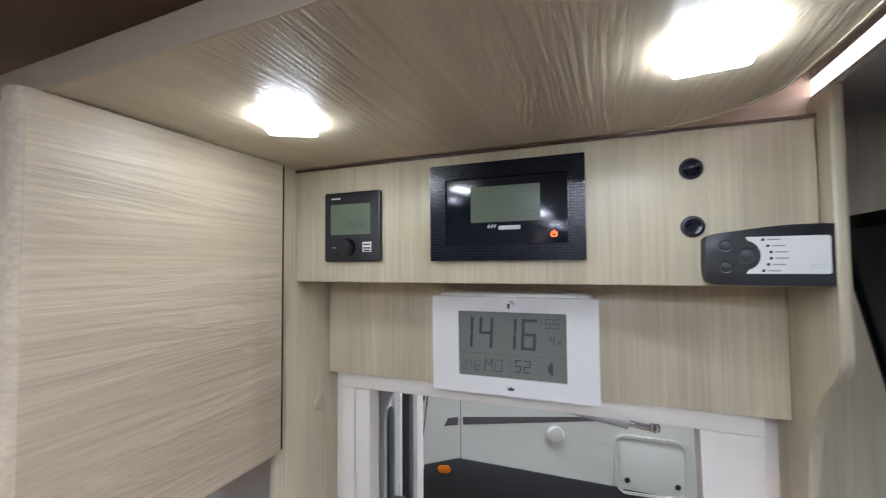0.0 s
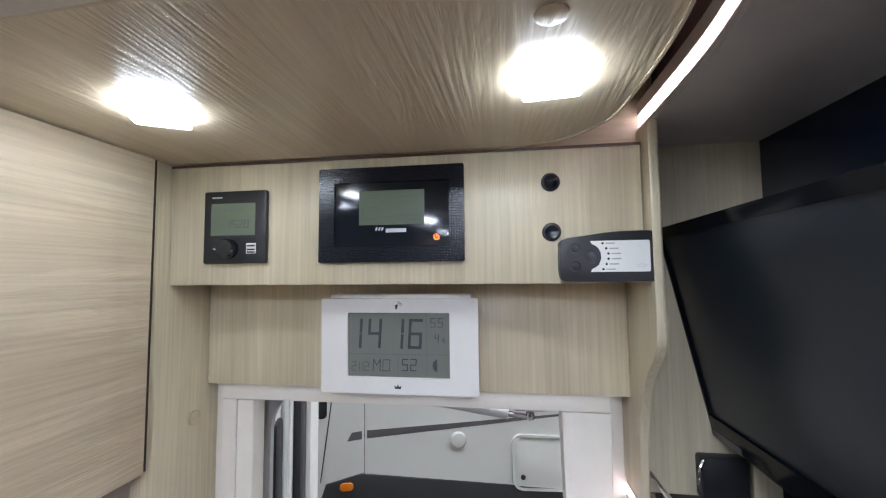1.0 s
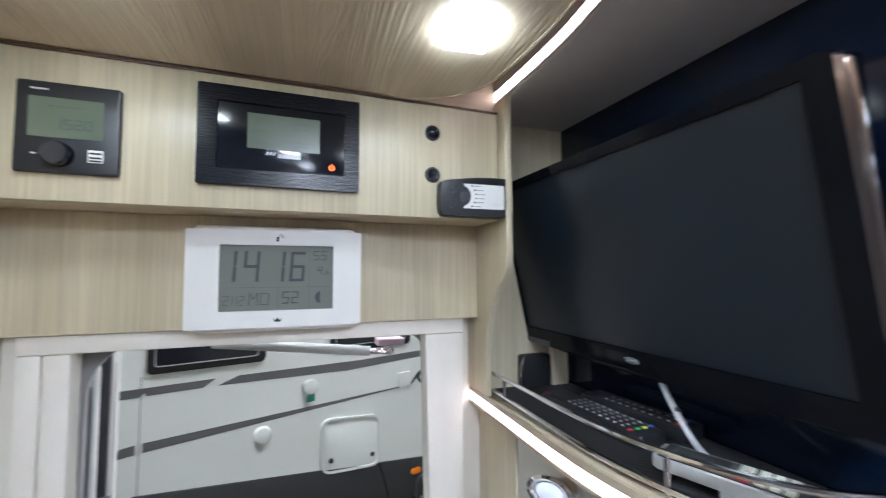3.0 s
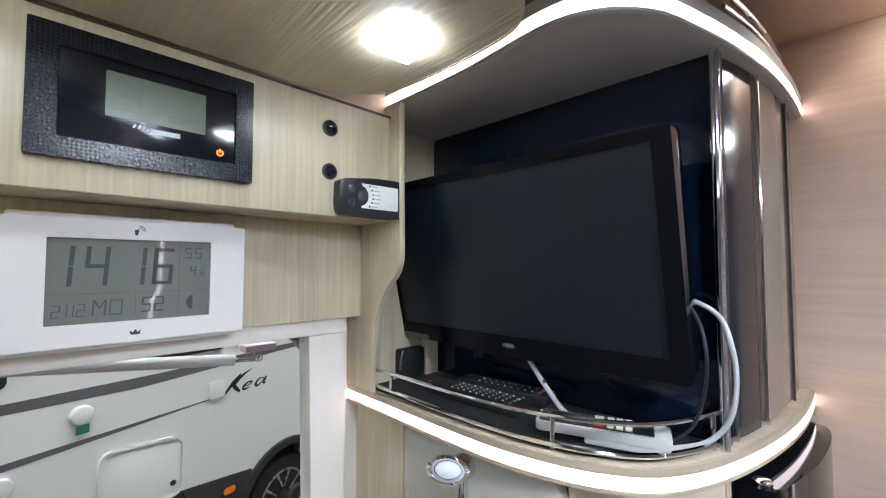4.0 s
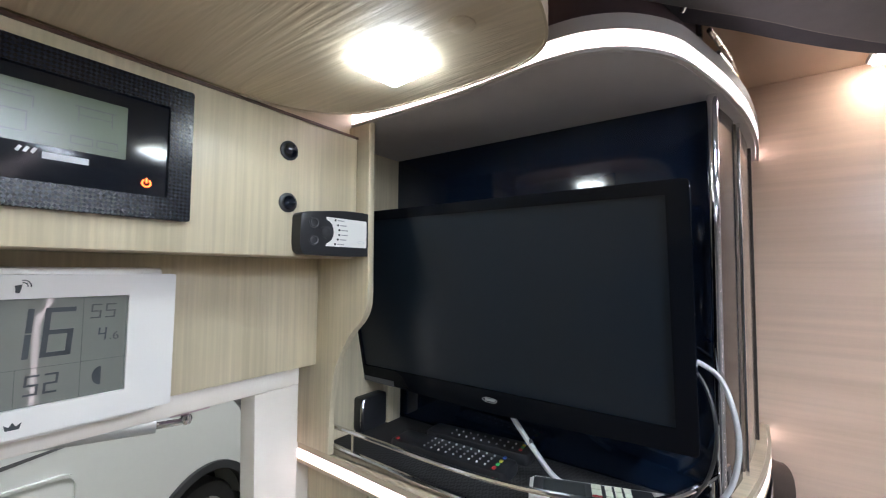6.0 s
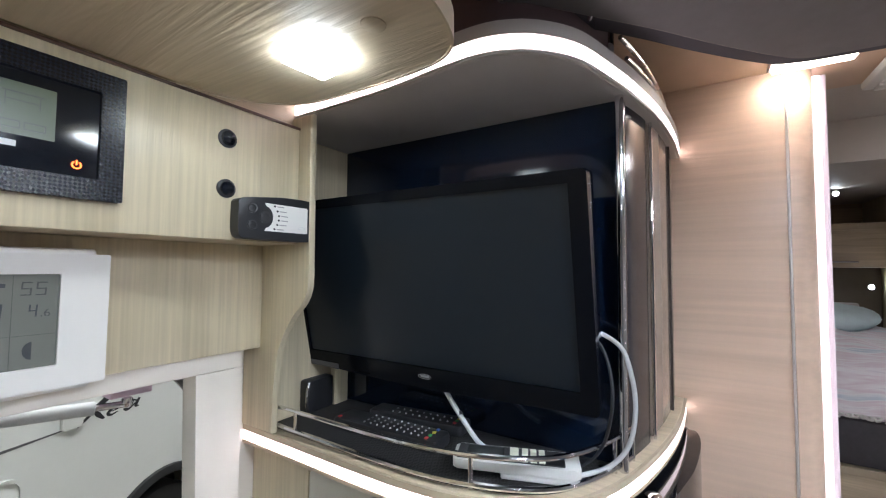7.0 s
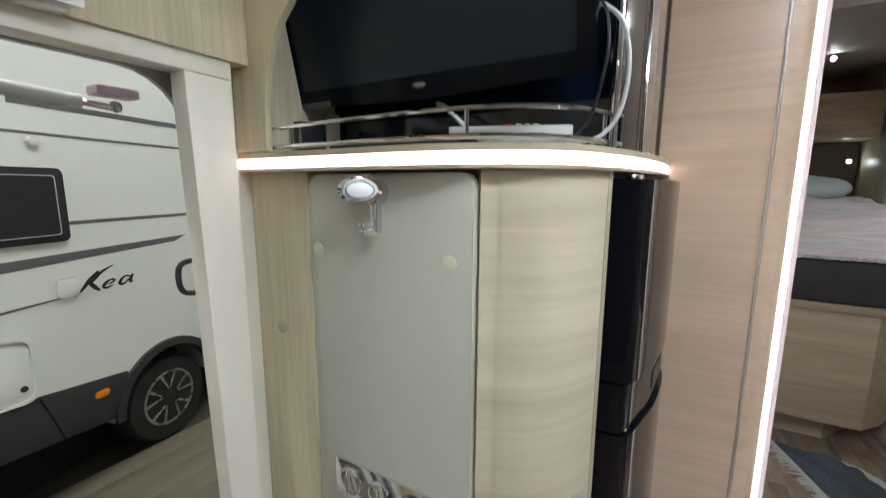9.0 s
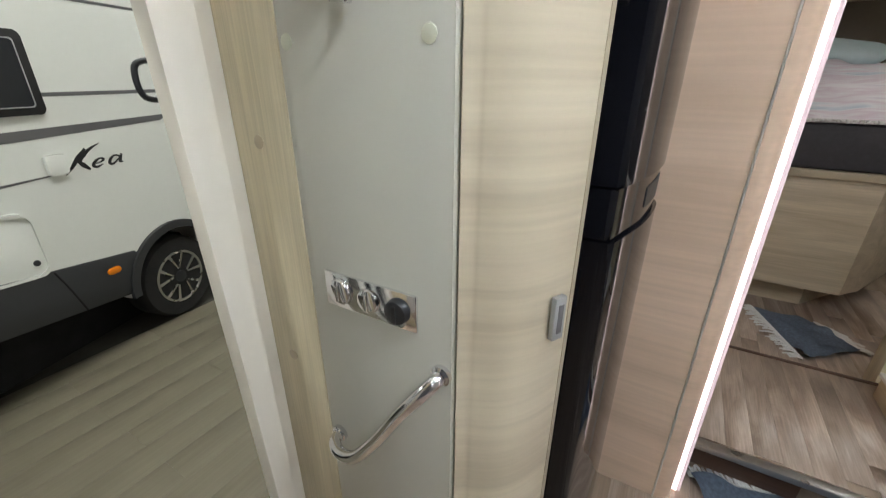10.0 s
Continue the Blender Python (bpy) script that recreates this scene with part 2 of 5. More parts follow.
SEG_FAINT = plain("lcd_faint_segment", (0.066, 0.083, 0.062), 0.3, vary=0.0)
SEG_SOFT = plain("lcd_soft_segment", (0.062, 0.070, 0.066), 0.3, vary=0.0)
CHROME = plain("chrome", (0.75, 0.75, 0.77), 0.09, 1.0, vary=0.03)
STEEL = plain("satin_steel", (0.55, 0.54, 0.52), 0.28, 1.0, vary=0.05)
GREY_PLASTIC = plain("grey_plastic", (0.36, 0.36, 0.36), 0.4, vary=0.04)
SILVER = plain("silver_print", (0.62, 0.63, 0.65), 0.35, vary=0.0)
RED_GLOW = glow("orange_light", (1.0, 0.12, 0.02), 2.5)
RED = plain("red_key", (0.55, 0.03, 0.04), 0.4, vary=0.0)
GREEN = plain("green_key", (0.05, 0.40, 0.10), 0.4, vary=0.0)
YELLOW = plain("yellow_key", (0.6, 0.5, 0.05), 0.4, vary=0.0)
BLUE = plain("blue_key", (0.05, 0.12, 0.5), 0.4, vary=0.0)
LED = glow("led_strip", (1.0, 0.80, 0.77), LED_POWER)
STRIP = glow("wall_strip_lens", (1.0, 0.80, 0.77), 7.0)
SPOT = glow("spot_lens", (0.93, 1.0, 0.98), SPOT_POWER)
ROOM = glow("room_and_fill_lens", (0.93, 0.97, 1.0), ROOM_POWER)
FABRIC = plain("grey_upholstery", (0.20, 0.195, 0.20), 0.85, vary=0.12, scale=40, bump=0.4, bump_scale=900)
NAVY_FABRIC = plain("blue_grey_edge_fabric", (0.085, 0.084, 0.10), 0.8, vary=0.12, scale=40, bump=0.4, bump_scale=900)
PEACH = plain("peach_ceiling_foil", (0.60, 0.44, 0.31), 0.5, vary=0.04)
NICHE = plain("grey_niche_laminate", (0.58, 0.555, 0.56), 0.4, vary=0.06)
LED_SOFT = glow("led_side_glow", (0.46, 0.37, 0.39), 0.5)
LAMP_SOFT = glow("flat_lamp_lens", (1.0, 0.87, 0.74), 19.0)
REAR = glow("rear_fill_lens", (1.0, 0.95, 0.90), 27.0)
CEILING = plain("ceiling_foil", (0.55, 0.50, 0.45), 0.6, vary=0.04)
DOOR_GREY = plain("pale_grey_door_lining", (0.52, 0.54, 0.53), 0.35, vary=0.04)
OPPOSITE = plain("opposite_wall_tone", (0.30, 0.285, 0.27), 0.7, vary=0.1, scale=4)
DIM = plain("dark_grey_lining", (0.16, 0.155, 0.16), 0.8, vary=0.1)


# ---- the shell ----
def structure(name, bm, material, label):
    return solid(name, bm, material, label, "", "", "structure")


structure("floor", box(-1.7, 1.19, -2.2, 0.10, -0.05, 0.0), FLOOR_WOOD, "brown wood-look vinyl floor of the living area")
structure("floor_rear", box(1.115, 1.668, -2.2, 0.10, -0.05, 0.112, 0.003), FLOOR_WOOD, "raised wood-look vinyl floor of the passage")
structure("floor_bed", box(1.6685, 4.3, -2.2, 0.10, -0.10, -0.022), FLOOR_WOOD, "lower wood-look vinyl floor round the bed")
structure("trim_passage", box(1.652, 1.670, -2.2, -0.70, 0.1125, 0.1165, 0.001), BROWN, "thin dark edge strip of the passage floor")
structure("trim", box(1.085, 1.115, -2.2, -0.70, 0.094, 0.114, 0.003), STEEL, "pale metal nosing on the step edge")
bm = bmesh.new()
for y in (-0.80, -1.20, -1.60):
    box(1.108, 1.1149, y - 0.16, y + 0.16, 0.02, 0.075, 0.002, bm)
structure("trim_insert", bm, BROWN, "dark brown inserts in the step riser")
# outer wall with the door opening
bm = bmesh.new()
for x0, x1, z0, z1 in ((-1.7, -0.175, -0.4, 2.3), (0.448, 4.3, -0.4, 2.3), (-0.175, 0.4479, 1.373, 2.3), (-0.175, 0.368, -0.4, -0.30)):
    box(x0, x1, 0.108, 0.15, z0, z1, 0.0, bm)
structure("wall_entrance", bm, FRAME_WHITE, "white outer wall with the entrance opening")
# added backdrop in dark grey, in place of the dark cab beyond
structure("wall_front", box(-1.74, -1.70, -2.2, 0.15, -0.05, 2.3), DIM, "added dark grey wall that closes off the cab side")
# unseen closing wall; its grey sets what the gloss panels mirror
structure("wall_opposite", box(-1.74, 4.3, -2.24, -2.20, -0.05, 2.3), OPPOSITE, "unseen grey wall opposite the entrance, toned for reflections")
structure("wall_rear", box(4.26, 4.3, -2.2, 0.10, -0.05, 2.3), WOOD_Y, "wood-faced wall behind the bed head")
structure("ceiling", box(-1.74, 1.10, -2.24, 0.10, 1.856, 1.90), PEACH, "pale ceiling foil over the living area")
structure("ceiling_rear", box(1.10, 4.3, -2.24, 0.10, 2.20, 2.24), CEILING, "pale ceiling foil over the bed")
structure("ceiling_bed", box(2.60, 4.2595, -2.195, 0.095, 2.0, 2.1995), CEILING, "lowered ceiling over the bed head")
structure("ceiling_step", box(1.085, 1.0995, -2.24, 0.10, 1.9005, 2.24), CEILING, "upright edge between two ceiling heights")
structure("wall_bath_side", box(1.06, 2.35, -0.70, -0.66, 0.112, 2.20), WARM_Y, "wood-faced washroom wall along the passage")

# washroom wall beside the fridge, with its rounded post and light profile
wall = thing("wall_bath", (0.95, -0.5, 0), "light oak washroom wall with a rounded lit post", "wall", "", "structure")
part("panel", box(0.952, 0.99, -0.63, 0.10, 0.0, 1.855), WARM_Y, wall)
part("seam_trim", tube([(0.951, -0.632, 0.0), (0.951, -0.632, 1.855)], 0.0022, 8), plain("pale_seam_metal", (0.72, 0.69, 0.64), 0.35, 0.6, vary=0.1, scale=6), wall, "thin chrome seam trim")
line = smooth_line([(0.952, -0.635), (0.955, -0.652), (0.968, -0.668), (0.99, -0.675), (1.03, -0.675)], 5)
part("post", slab([tuple(q) for q in line] + [(1.03, -0.636)], (0.0, 1.855)), WARM_Y, wall, "rounded oak post")
part("light_profile", slab(round_rect(1.004, 1.032, -0.697, -0.6752, 0.008), (0.0, 1.85)), STEEL, wall, "satin metal light profile")
part("light_lens", slab(round_rect(0.9962, 1.012, -0.6965, -0.6755, 0.006), (0.01, 1.85)), LED_SOFT, wall, "frosted light lens")
part("light_core", slab(round_rect(0.9950, 1.000, -0.6870, -0.6772, 0.002), (0.01, 1.85)), LED, wall, "glowing LED core")

# ---- entrance ----
frame_ob = thing("door_frame", (0.09, 0.09, 0), "white inner entrance frame with a pleated-screen cassette", "door frame", "", "structure")
part("header", box(-0.205, 0.384, 0.088, 0.125, 1.346, 1.370, 0.002), FRAME_WHITE, frame_ob)
part("right_jamb", slab([(0.318, 1.3455), (0.3575, -0.30), (0.384, -0.30), (0.384, 1.3455)], (0.089, 0.125), 0.0015, None, lambda u, v, w: (u, w, v)), FRAME_WHITE, frame_ob)
part("left_jamb", box(-0.205, -0.181, 0.090, 0.125, -0.30, 1.3455, 0.0015), FRAME_WHITE, frame_ob)
part("screen_cassette", box(-0.1785, -0.150, 0.088, 0.120, -0.30, 1.3455, 0.003), FRAME_WHITE, frame_ob, "white screen cassette")
part("side_return", box(0.3845, 0.4475, 0.1275, 0.137, -0.30, 1.372), FRAME_WHITE, frame_ob)
outer, inner = round_rect(-0.19, 0.392, -0.32, 1.375, 0.005), [(u + (0.0225 * (1.29 - v) if u > 0.1 else 0.0), v) for u, v in round_rect(-0.158, 0.3455, -0.295, 1.350, 0.075)]
part("rubber_seal", ring(outer, inner, (0.1505, 0.160), None, lambda u, v, w: (u, w, v)), GREY_PLASTIC, frame_ob, "grey rubber door seal")

# the entrance door, swung outwards
door = thing("entrance_door", (-0.165, 0.19, -0.3), "white entrance door swung open outwards, with black rubber seals", "door")
HINGE = Matrix.Translation((-0.172, 0.185, 0)) @ Matrix.Rotation(radians(107), 4, "Z")


def on_door(u, v, w):
    return HINGE @ Vector((u, w, v))


part("leaf", slab(round_rect(0.0, 0.32, -0.30, 1.335, 0.05), (0.0, 0.035), 0.008, None, on_door), WHITE, door)
part("hinge_strip", slab(round_rect(-0.008, 0.040, -0.28, 1.275, 0.015), (-0.006, 0.0), 0.002, None, on_door), BLACK, door, "black rubber hinge strip")
part("lining", slab(round_rect(0.044, 0.122, -0.28, 1.310, 0.030), (-0.008, 0.0), 0.004, None, on_door), DOOR_GREY, door, "pale grey inner lining")
part("lining_bead", slab(round_rect(0.075, 0.092, -0.27, 1.295, 0.006), (-0.012, -0.0082), 0.002, None, on_door), WHITE, door, "white bead along the lining")
part("edge_seal", slab(round_rect(0.130, 0.192, -0.27, 1.315, 0.03), (-0.022, 0.0), 0.004, None, on_door), BLACK, door, "black rubber edge seal")
part("flange", slab(round_rect(0.200, 0.318, -0.29, 1.328, 0.05), (-0.030, -0.0002), 0.008, None, on_door), WHITE, door, "white outer flange")
lock = part("door_lock", slab(round_rect(-0.050, 0.018, 0.80, 1.115, 0.012), (-0.034, -0.0065), 0.005, None, on_door), BLACK, door, "black lock case")
part("lock_groove", slab(round_rect(-0.020, -0.012, 0.81, 1.105, 0.003), (-0.0345, -0.0338), 0.0, None, on_door), DIM, lock)
for v in (0.86, 0.925, 0.99, 1.05, 1.09):
    part("lock_screw", turned([(0.005, 0), (0.005, 0.003), (0.003, 0.004)], on_door(0.002, v, -0.034), HINGE.to_3x3() @ Vector((0, -1, 0)), 10), STEEL, lock)

strut = thing("gas_strut", (0.28, 0.20, 1.30), "grey gas strut with a chrome ball joint above the entrance", "gas strut")
part("cylinder", tube([(-0.02, 0.25, 1.325), (0.245, 0.20, 1.303)], 0.009, 12), DOOR_GREY, strut)
part("rod_end", tube([(0.245, 0.20, 1.303), (0.278, 0.198, 1.300)], 0.0045, 10), CHROME, strut, "chrome rod end")
part("ball", turned([(0.001, -0.008), (0.006, -0.006), (0.008, 0), (0.006, 0.006), (0.001, 0.008)], (0.281, 0.198, 1.302), (0, 0, 1), 14), CHROME, strut, "chrome ball joint")
part("bracket", box(0.255, 0.305, 0.180, 0.212, 1.314, 1.326, 0.002), plain("lilac_bracket", (0.55, 0.42, 0.50), 0.5), strut, "pale lilac bracket plate")

# ---- panels over the entrance ----
fascia = thing("instrument_fascia", (0.09, 0.04, 1.527), "light oak instrument fascia above the entrance", "panel")
part("front", box(-0.226, 0.407, 0.0, 0.016, 1.527, 1.697, 0.0015), WOOD_Z, fascia)
part("bottom", box(-0.226, 0.407, 0.0165, 0.0815, 1.527, 1.541), WOOD_X, fascia)
part("top_rail", box(-0.226, 0.425, 0.0185, 0.106, 1.695, 1.80), WOOD_X, fascia)
# brown strip puts the shade of the joint under the board into colour
part("shadow_trim", box(-0.2262, 0.4065, -0.0022, -0.0002, 1.6936, 1.6968), BROWN, fascia, "dark brown strip for the shadow gap under the board")
solid("lintel_panel", box(-0.2255, 0.4083, 0.082, 0.1075, 1.3705, 1.5268, 0.001), WOOD_Z, "light oak lintel panel above the entrance frame", "panel")

GAP = plain("dark_joint", (0.03, 0.02, 0.014), 0.7, vary=0.1)
left = thing("left_side_panel", (-0.23, 0.03, 0), "light oak side panel beside the entrance", "panel")
part("upright", box(-0.243, -0.2265, -0.033, 0.1075, 0.0, 1.70, 0.0015), WOOD_Z, left)
# dark filler imitates the shade in the gap beside the cabinet door
part("joint", box(-0.2425, -0.2196, -0.0378, -0.0332, 1.290, 1.6965), GAP, left, "dark filler for the shaded joint")
part("cap", turned([(0.011, 0), (0.011, 0.003), (0.008, 0.005)], (-0.2265, 0.055, 1.327), (1, 0, 0), 18), EDGE, left, "round oak screw cap")

cab = thing("wall_cabinet", (-0.4, -0.18, 1.29), "light oak wall cabinet with a wide plain door", "cabinet")
part("body", box(-0.60, -0.244, -0.312, -0.0385, 1.295, 1.6965), WOOD_Y, cab)
part("door", slab([tuple(q) for q in smooth_line([(-0.218, -0.0385), (-0.218, -0.20), (-0.218, -0.305), (-0.2195, -0.319), (-0.226, -0.325), (-0.2355, -0.326)], 6)]
                  + [(-0.2355, -0.0385)], (1.289, 1.6965), 0.0012), WOOD_Y, cab, "wide oak cabinet door")

# ---- overhead board with two square lamps ----
edge = smooth_line([(-0.62, -0.300), (-0.3, -0.306), (0.0, -0.314), (0.18, -0.322), (0.255, -0.323), (0.313, -0.312), (0.341, -0.292), (0.353, -0.255), (0.357, -0.18), (0.353, -0.095), (0.338, -0.056), (0.310, -0.026), (0.270, -0.008), (0.24, -0.004)], 8)
board = thing("overhead_board", (0.0, -0.15, 1.70), "light oak overhead board with a rounded corner", "shelf")
part("panel", slab([tuple(q) for q in edge] + [(-0.62, -0.004)], (1.698, 1.720)), WOOD_BOARD, board)
part("edge_band", band(edge, 1.6965, 1.7215, -0.002), EDGE, board, "pale edge band")
part("button", turned([(0.011, 0), (0.011, 0.0008), (0.009, 0.0014)], (0.272, -0.262, 1.6979), (0, 0, -1), 18), WOOD_BOARD, board, "round oak screw cap")


def square_lamp(cx, cy, turn):
    lamp = thing("square_lamp", (cx, cy, 1.70), "lit square LED lamp under the overhead board", "lamp", "square lamps under the board")
    r = Matrix.Translation((cx, cy, 0)) @ Matrix.Rotation(radians(turn), 4, "Z")
    f = lambda u, v, w: r @ Vector((u, v, w))
    part("housing", slab(round_rect(-0.0220, 0.0220, -0.0220, 0.0220, 0.004, 3), (1.6965, 1.6979), 0.0, None, f), WHITE, lamp, "white lamp base")
    part("lens", slab(round_rect(-0.0245, 0.0245, -0.0245, 0.0245, 0.004, 3), (1.6882, 1.6964), 0.002, None, f), SPOT, lamp, "glowing square lens block")


square_lamp(-0.081, -0.178, 30)
square_lamp(0.281, -0.183, -6)

# ---- TV cabinet ----
OUT = [tuple(q) for q in smooth_line([(0.428, 0.098), (0.430, -0.05), (0.430, -0.18), (0.434, -0.255), (0.449, -0.318), (0.480, -0.365), (0.540, -0.402), (0.630, -0.431), (0.740, -0.452), (0.850, -0.463), (0.950, -0.466)], 8)]
UP = [tuple(q) for q in smooth_line([(0.412, 0.098), (0.412, -0.05), (0.409, -0.16), (0.399, -0.245), (0.396, -0.290), (0.402, -0.322), (0.421, -0.354), (0.460, -0.385), (0.520, -0.406), (0.597, -0.427), (0.700, -0.447), (0.830, -0.461), (0.950, -0.466)], 7)]
LOW = [tuple(q) for q in smooth_line([(0.4125, 0.127), (0.411, 0.0), (0.409, -0.12), (0.411, -0.20), (0.421, -0.265), (0.440, -0.320), (0.474, -0.368), (0.536, -0.404), (0.628, -0.433), (0.740, -0.455), (0.850, -0.466), (0.950, -0.469)], 8)]
tvc = thing("tv_cabinet", (0.6, -0.1, 0.0), "light oak entrance cabinet with open TV niche and lit shelves", "cabinet")
side = [(0.127, 1.246), (0.050, 1.246), (0.050, 1.300)] + [tuple(q) for q in smooth_line([(0.047, 1.335), (0.038, 1.375), (0.012, 1.418), (-0.012, 1.442), (-0.022, 1.462), (-0.024, 1.485)], 5)] + [(-0.024, 1.7155), (0.127, 1.7155)]
part("side_panel", slab(side, (0.4085, 0.4190), 0.003, None, lambda u, v, w: (w, u, v)), WOOD_Z, tvc, "oak side panel with a curved front edge")
part("niche_wall", box(0.430, 0.60, 0.087, 0.106, 1.246, 1.718), WOOD_Z, tvc)
part("back_panel", box(0.588, 0.605, -0.412, 0.0865, 1.246, 1.718), NAVY, tvc, "glossy navy back panel")
for name, line, z0, z1, lo, hi in (("lower_shelf", LOW, 1.2165, 1.245, 1.2215, 1.2362), ("upper_shelf", UP, 1.7165, 1.752, 1.7205, 1.7365)):
    shelf = part(name, slab([tuple(q) for q in offset(line, 0.004)] + [(0.950, 0.106), (line[0][0], 0.106)], (z0, z1)), WOOD_Y if name == "lower_shelf" else NICHE, tvc, "oak shelf with a lit curved edge" if name == "lower_shelf" else "grey shelf with a lit curved edge")
    part("light_lens", band(line, lo, hi, 0.0035), LED, shelf, "glowing LED lens strip")
    part("upper_lip", band(offset(line, -0.001), hi + 0.0003, z1, 0.0045), EDGE if name == "lower_shelf" else PALE_LIP, shelf)
    part("lower_lip", band(offset(line, -0.001), z0, lo - 0.0003, 0.0045), EDGE if name == "lower_shelf" else PALE_LIP, shelf)
k0 = min(range(len(OUT)), key=lambda i: abs(OUT[i][0] - 0.585))
k1 = min(range(len(OUT)), key=lambda i: abs(OUT[i][0] - 0.70))
gl = offset(OUT, 0.014)
part("corner_panel", band(gl[k0 + 1:k1], 1.246, 1.718, 0.012), GLOSS, tvc, "curved gloss black corner panel")
BRONZE = plain("bronze_gloss", (0.24, 0.195, 0.16), 0.14, vary=0.06)
part("corner_door", band(gl[k1:-2], 1.250, 1.716, 0.012), BRONZE, tvc, "curved bronze gloss door")
q = offset(OUT, 0.011)[k1]
part("trim_strip", tube([(q[0], q[1], 1.247), (q[0], q[1], 1.717)], 0.0022, 6), CHROME, tvc, "thin chrome strip")
q = offset(OUT, 0.0125)[min(range(len(OUT)), key=lambda i: abs(OUT[i][0] - 0.85))]
part("door_gap", tube([(q[0], q[1], 1.247), (q[0], q[1], 1.717)], 0.0022, 6), GAP, tvc, "dark door gap")
part("corner_pole", tube([(0.574, -0.409, 1.2455), (0.574, -0.409, 1.71623)], 0.0055, 12), CHROME, tvc, "chrome corner pole")
part("shelf_mat", slab([tuple(q) for q in offset(LOW, 0.017) if q.y < 0.075 and q.x < 0.570] + [(0.586, -0.39), (0.586, 0.083), (0.435, 0.083)], (1.2452, 1.2472)), MAT, tvc, "black woven shelf mat")
# top box above the upper shelf
part("top_box", slab([tuple(q) for q in offset(UP, 0.03)[2:] if q.x < 0.592] + [(0.592, 0.09), (0.46, 0.09)], (1.7525, 1.8545)), plain("mauve_grey_lining", (0.20, 0.15, 0.16), 0.5), tvc, "dusky top box")
u0 = min(range(len(UP)), key=lambda i: abs(UP[i][0] - 0.575))
u1 = min(range(len(UP)), key=lambda i: abs(UP[i][0] - 0.70))
q = offset(UP, 0.028)[u0 + 1]
part("top_trim", tube([(q[0], q[1], 1.753), (q[0], q[1], 1.854)], 0.004, 8), STEEL, tvc)
for zz, d in ((1.776, 0.012), (1.808, 0.020)):
    ln = [(p[0], p[1], zz) for p in offset(UP, d)[u0 + 2:-3]]
    part("shelf_rail", tube(ln, 0.0034, 8), STEEL, tvc, "pale curved shelf rail")
hk = offset(UP, 0.028)[u0 - 6]
part("hook", tube(smooth_line([(hk[0], hk[1], 1.815), (hk[0] - 0.012, hk[1] - 0.012, 1.81), (hk[0] - 0.016, hk[1] - 0.016, 1.797), (hk[0] - 0.008, hk[1] - 0.010, 1.79)], 4), 0.003, 8), CHROME, tvc, "small chrome hook")

# gallery rail
rail = thing("gallery_rail", (0.48, -0.2, 1.245), "chrome gallery rail along the shelf edge", "rail")
rl = offset(LOW, 0.012)
i1 = min(range(len(rl)), key=lambda i: abs(rl[i].x - 0.605))
i0 = min(range(len(rl)), key=lambda i: abs(rl[i].y - 0.060))
top_line = [(p.x, p.y, 1.281 + 0.008 * (n / (i1 - i0))) for n, p in enumerate(rl[i0:i1 + 1])]
part("top_bar", tube(top_line, 0.0032, 8), CHROME, rail)
part("bottom_bar", tube([(p.x, p.y, 1.2530) for p in rl[i0:i1 + 1]], 0.0036, 8), CHROME, rail)
for i in (min(range(len(rl)), key=lambda i: abs(rl[i].y - yy)) for yy in (0.015, -0.268)):
    part("post", tube([(rl[i].x, rl[i].y, 1.248), (rl[i].x, rl[i].y, 1.283)], 0.0028, 8), CHROME, rail)
for i in (i1 - 4, i1):
    part("post", tube([(rl[i].x, rl[i].y, 1.248), (rl[i].x, rl[i].y, 1.288)], 0.0028, 8), CHROME, rail)
part("foot", turned([(0.008, 0), (0.007, 0.004), (0.003, 0.006)], (rl[i1 - 4].x, rl[i1 - 4].y + 0.012, 1.2475), (0, 0, 1), 14), CHROME, rail)

# lower front below the shelf
part("oak_strip", box(0.431, 0.447, -0.0055, 0.1270, 0.0, 1.216, 0.0012), WOOD_Z, tvc, "upright oak strip")
part("white_panel", slab(round_rect(-0.2815, -0.0075, 0.03, 1.2125, 0.018, 6), (0.432, 0.448), 0.003, None, lambda u, v, w: (w, u, v)), PANEL, tvc, "pale grey laminate panel")
low = offset(OUT, 0.006)
j0 = min(range(len(low)), key=lambda i: abs(low[i].y + 0.2875) + (10 if low[i].x > 0.5 else 0))
j1 = min(range(len(low)), key=lambda i: abs(low[i].x - 0.572))
part("gap_filler", box(0.452, 0.460, -0.30, -0.275, 0.03, 1.2155), BLACK, tvc, "dark gap filler")
curve_line = [(0.4392, -0.2870)] + [tuple(p) for p in low[j0:j1 + 1] if p.y < -0.297]
part("curved_door", band(smooth_line(curve_line, 3), 0.03, 1.2155, 0.014), WOOD_CURVE, tvc, "curved light oak door")
e = low[j1]
part("edge_strip", slab([(e.x + 0.001, e.y - 0.001), (e.x + 0.010, e.y - 0.004), (e.x + 0.010, e.y + 0.02), (e.x + 0.004, e.y + 0.02)], (0.0, 1.216)), EDGE, tvc, "pale edge strip")
part("plinth", slab([(0.446, 0.1), (0.446, -0.28), (0.56, -0.385), (0.60, -0.385), (0.60, 0.1)], (0.0, 0.029)), BLACK, tvc)
for y, z in ((-0.023, 1.100), (-0.249, 1.101)):
    part("screw_cap", turned([(0.0105, 0), (0.0103, 0.0008), (0.008, 0.0016)], (0.432, y, z), (-1, 0, 0), 18), CAP, tvc, "round cream screw cap")
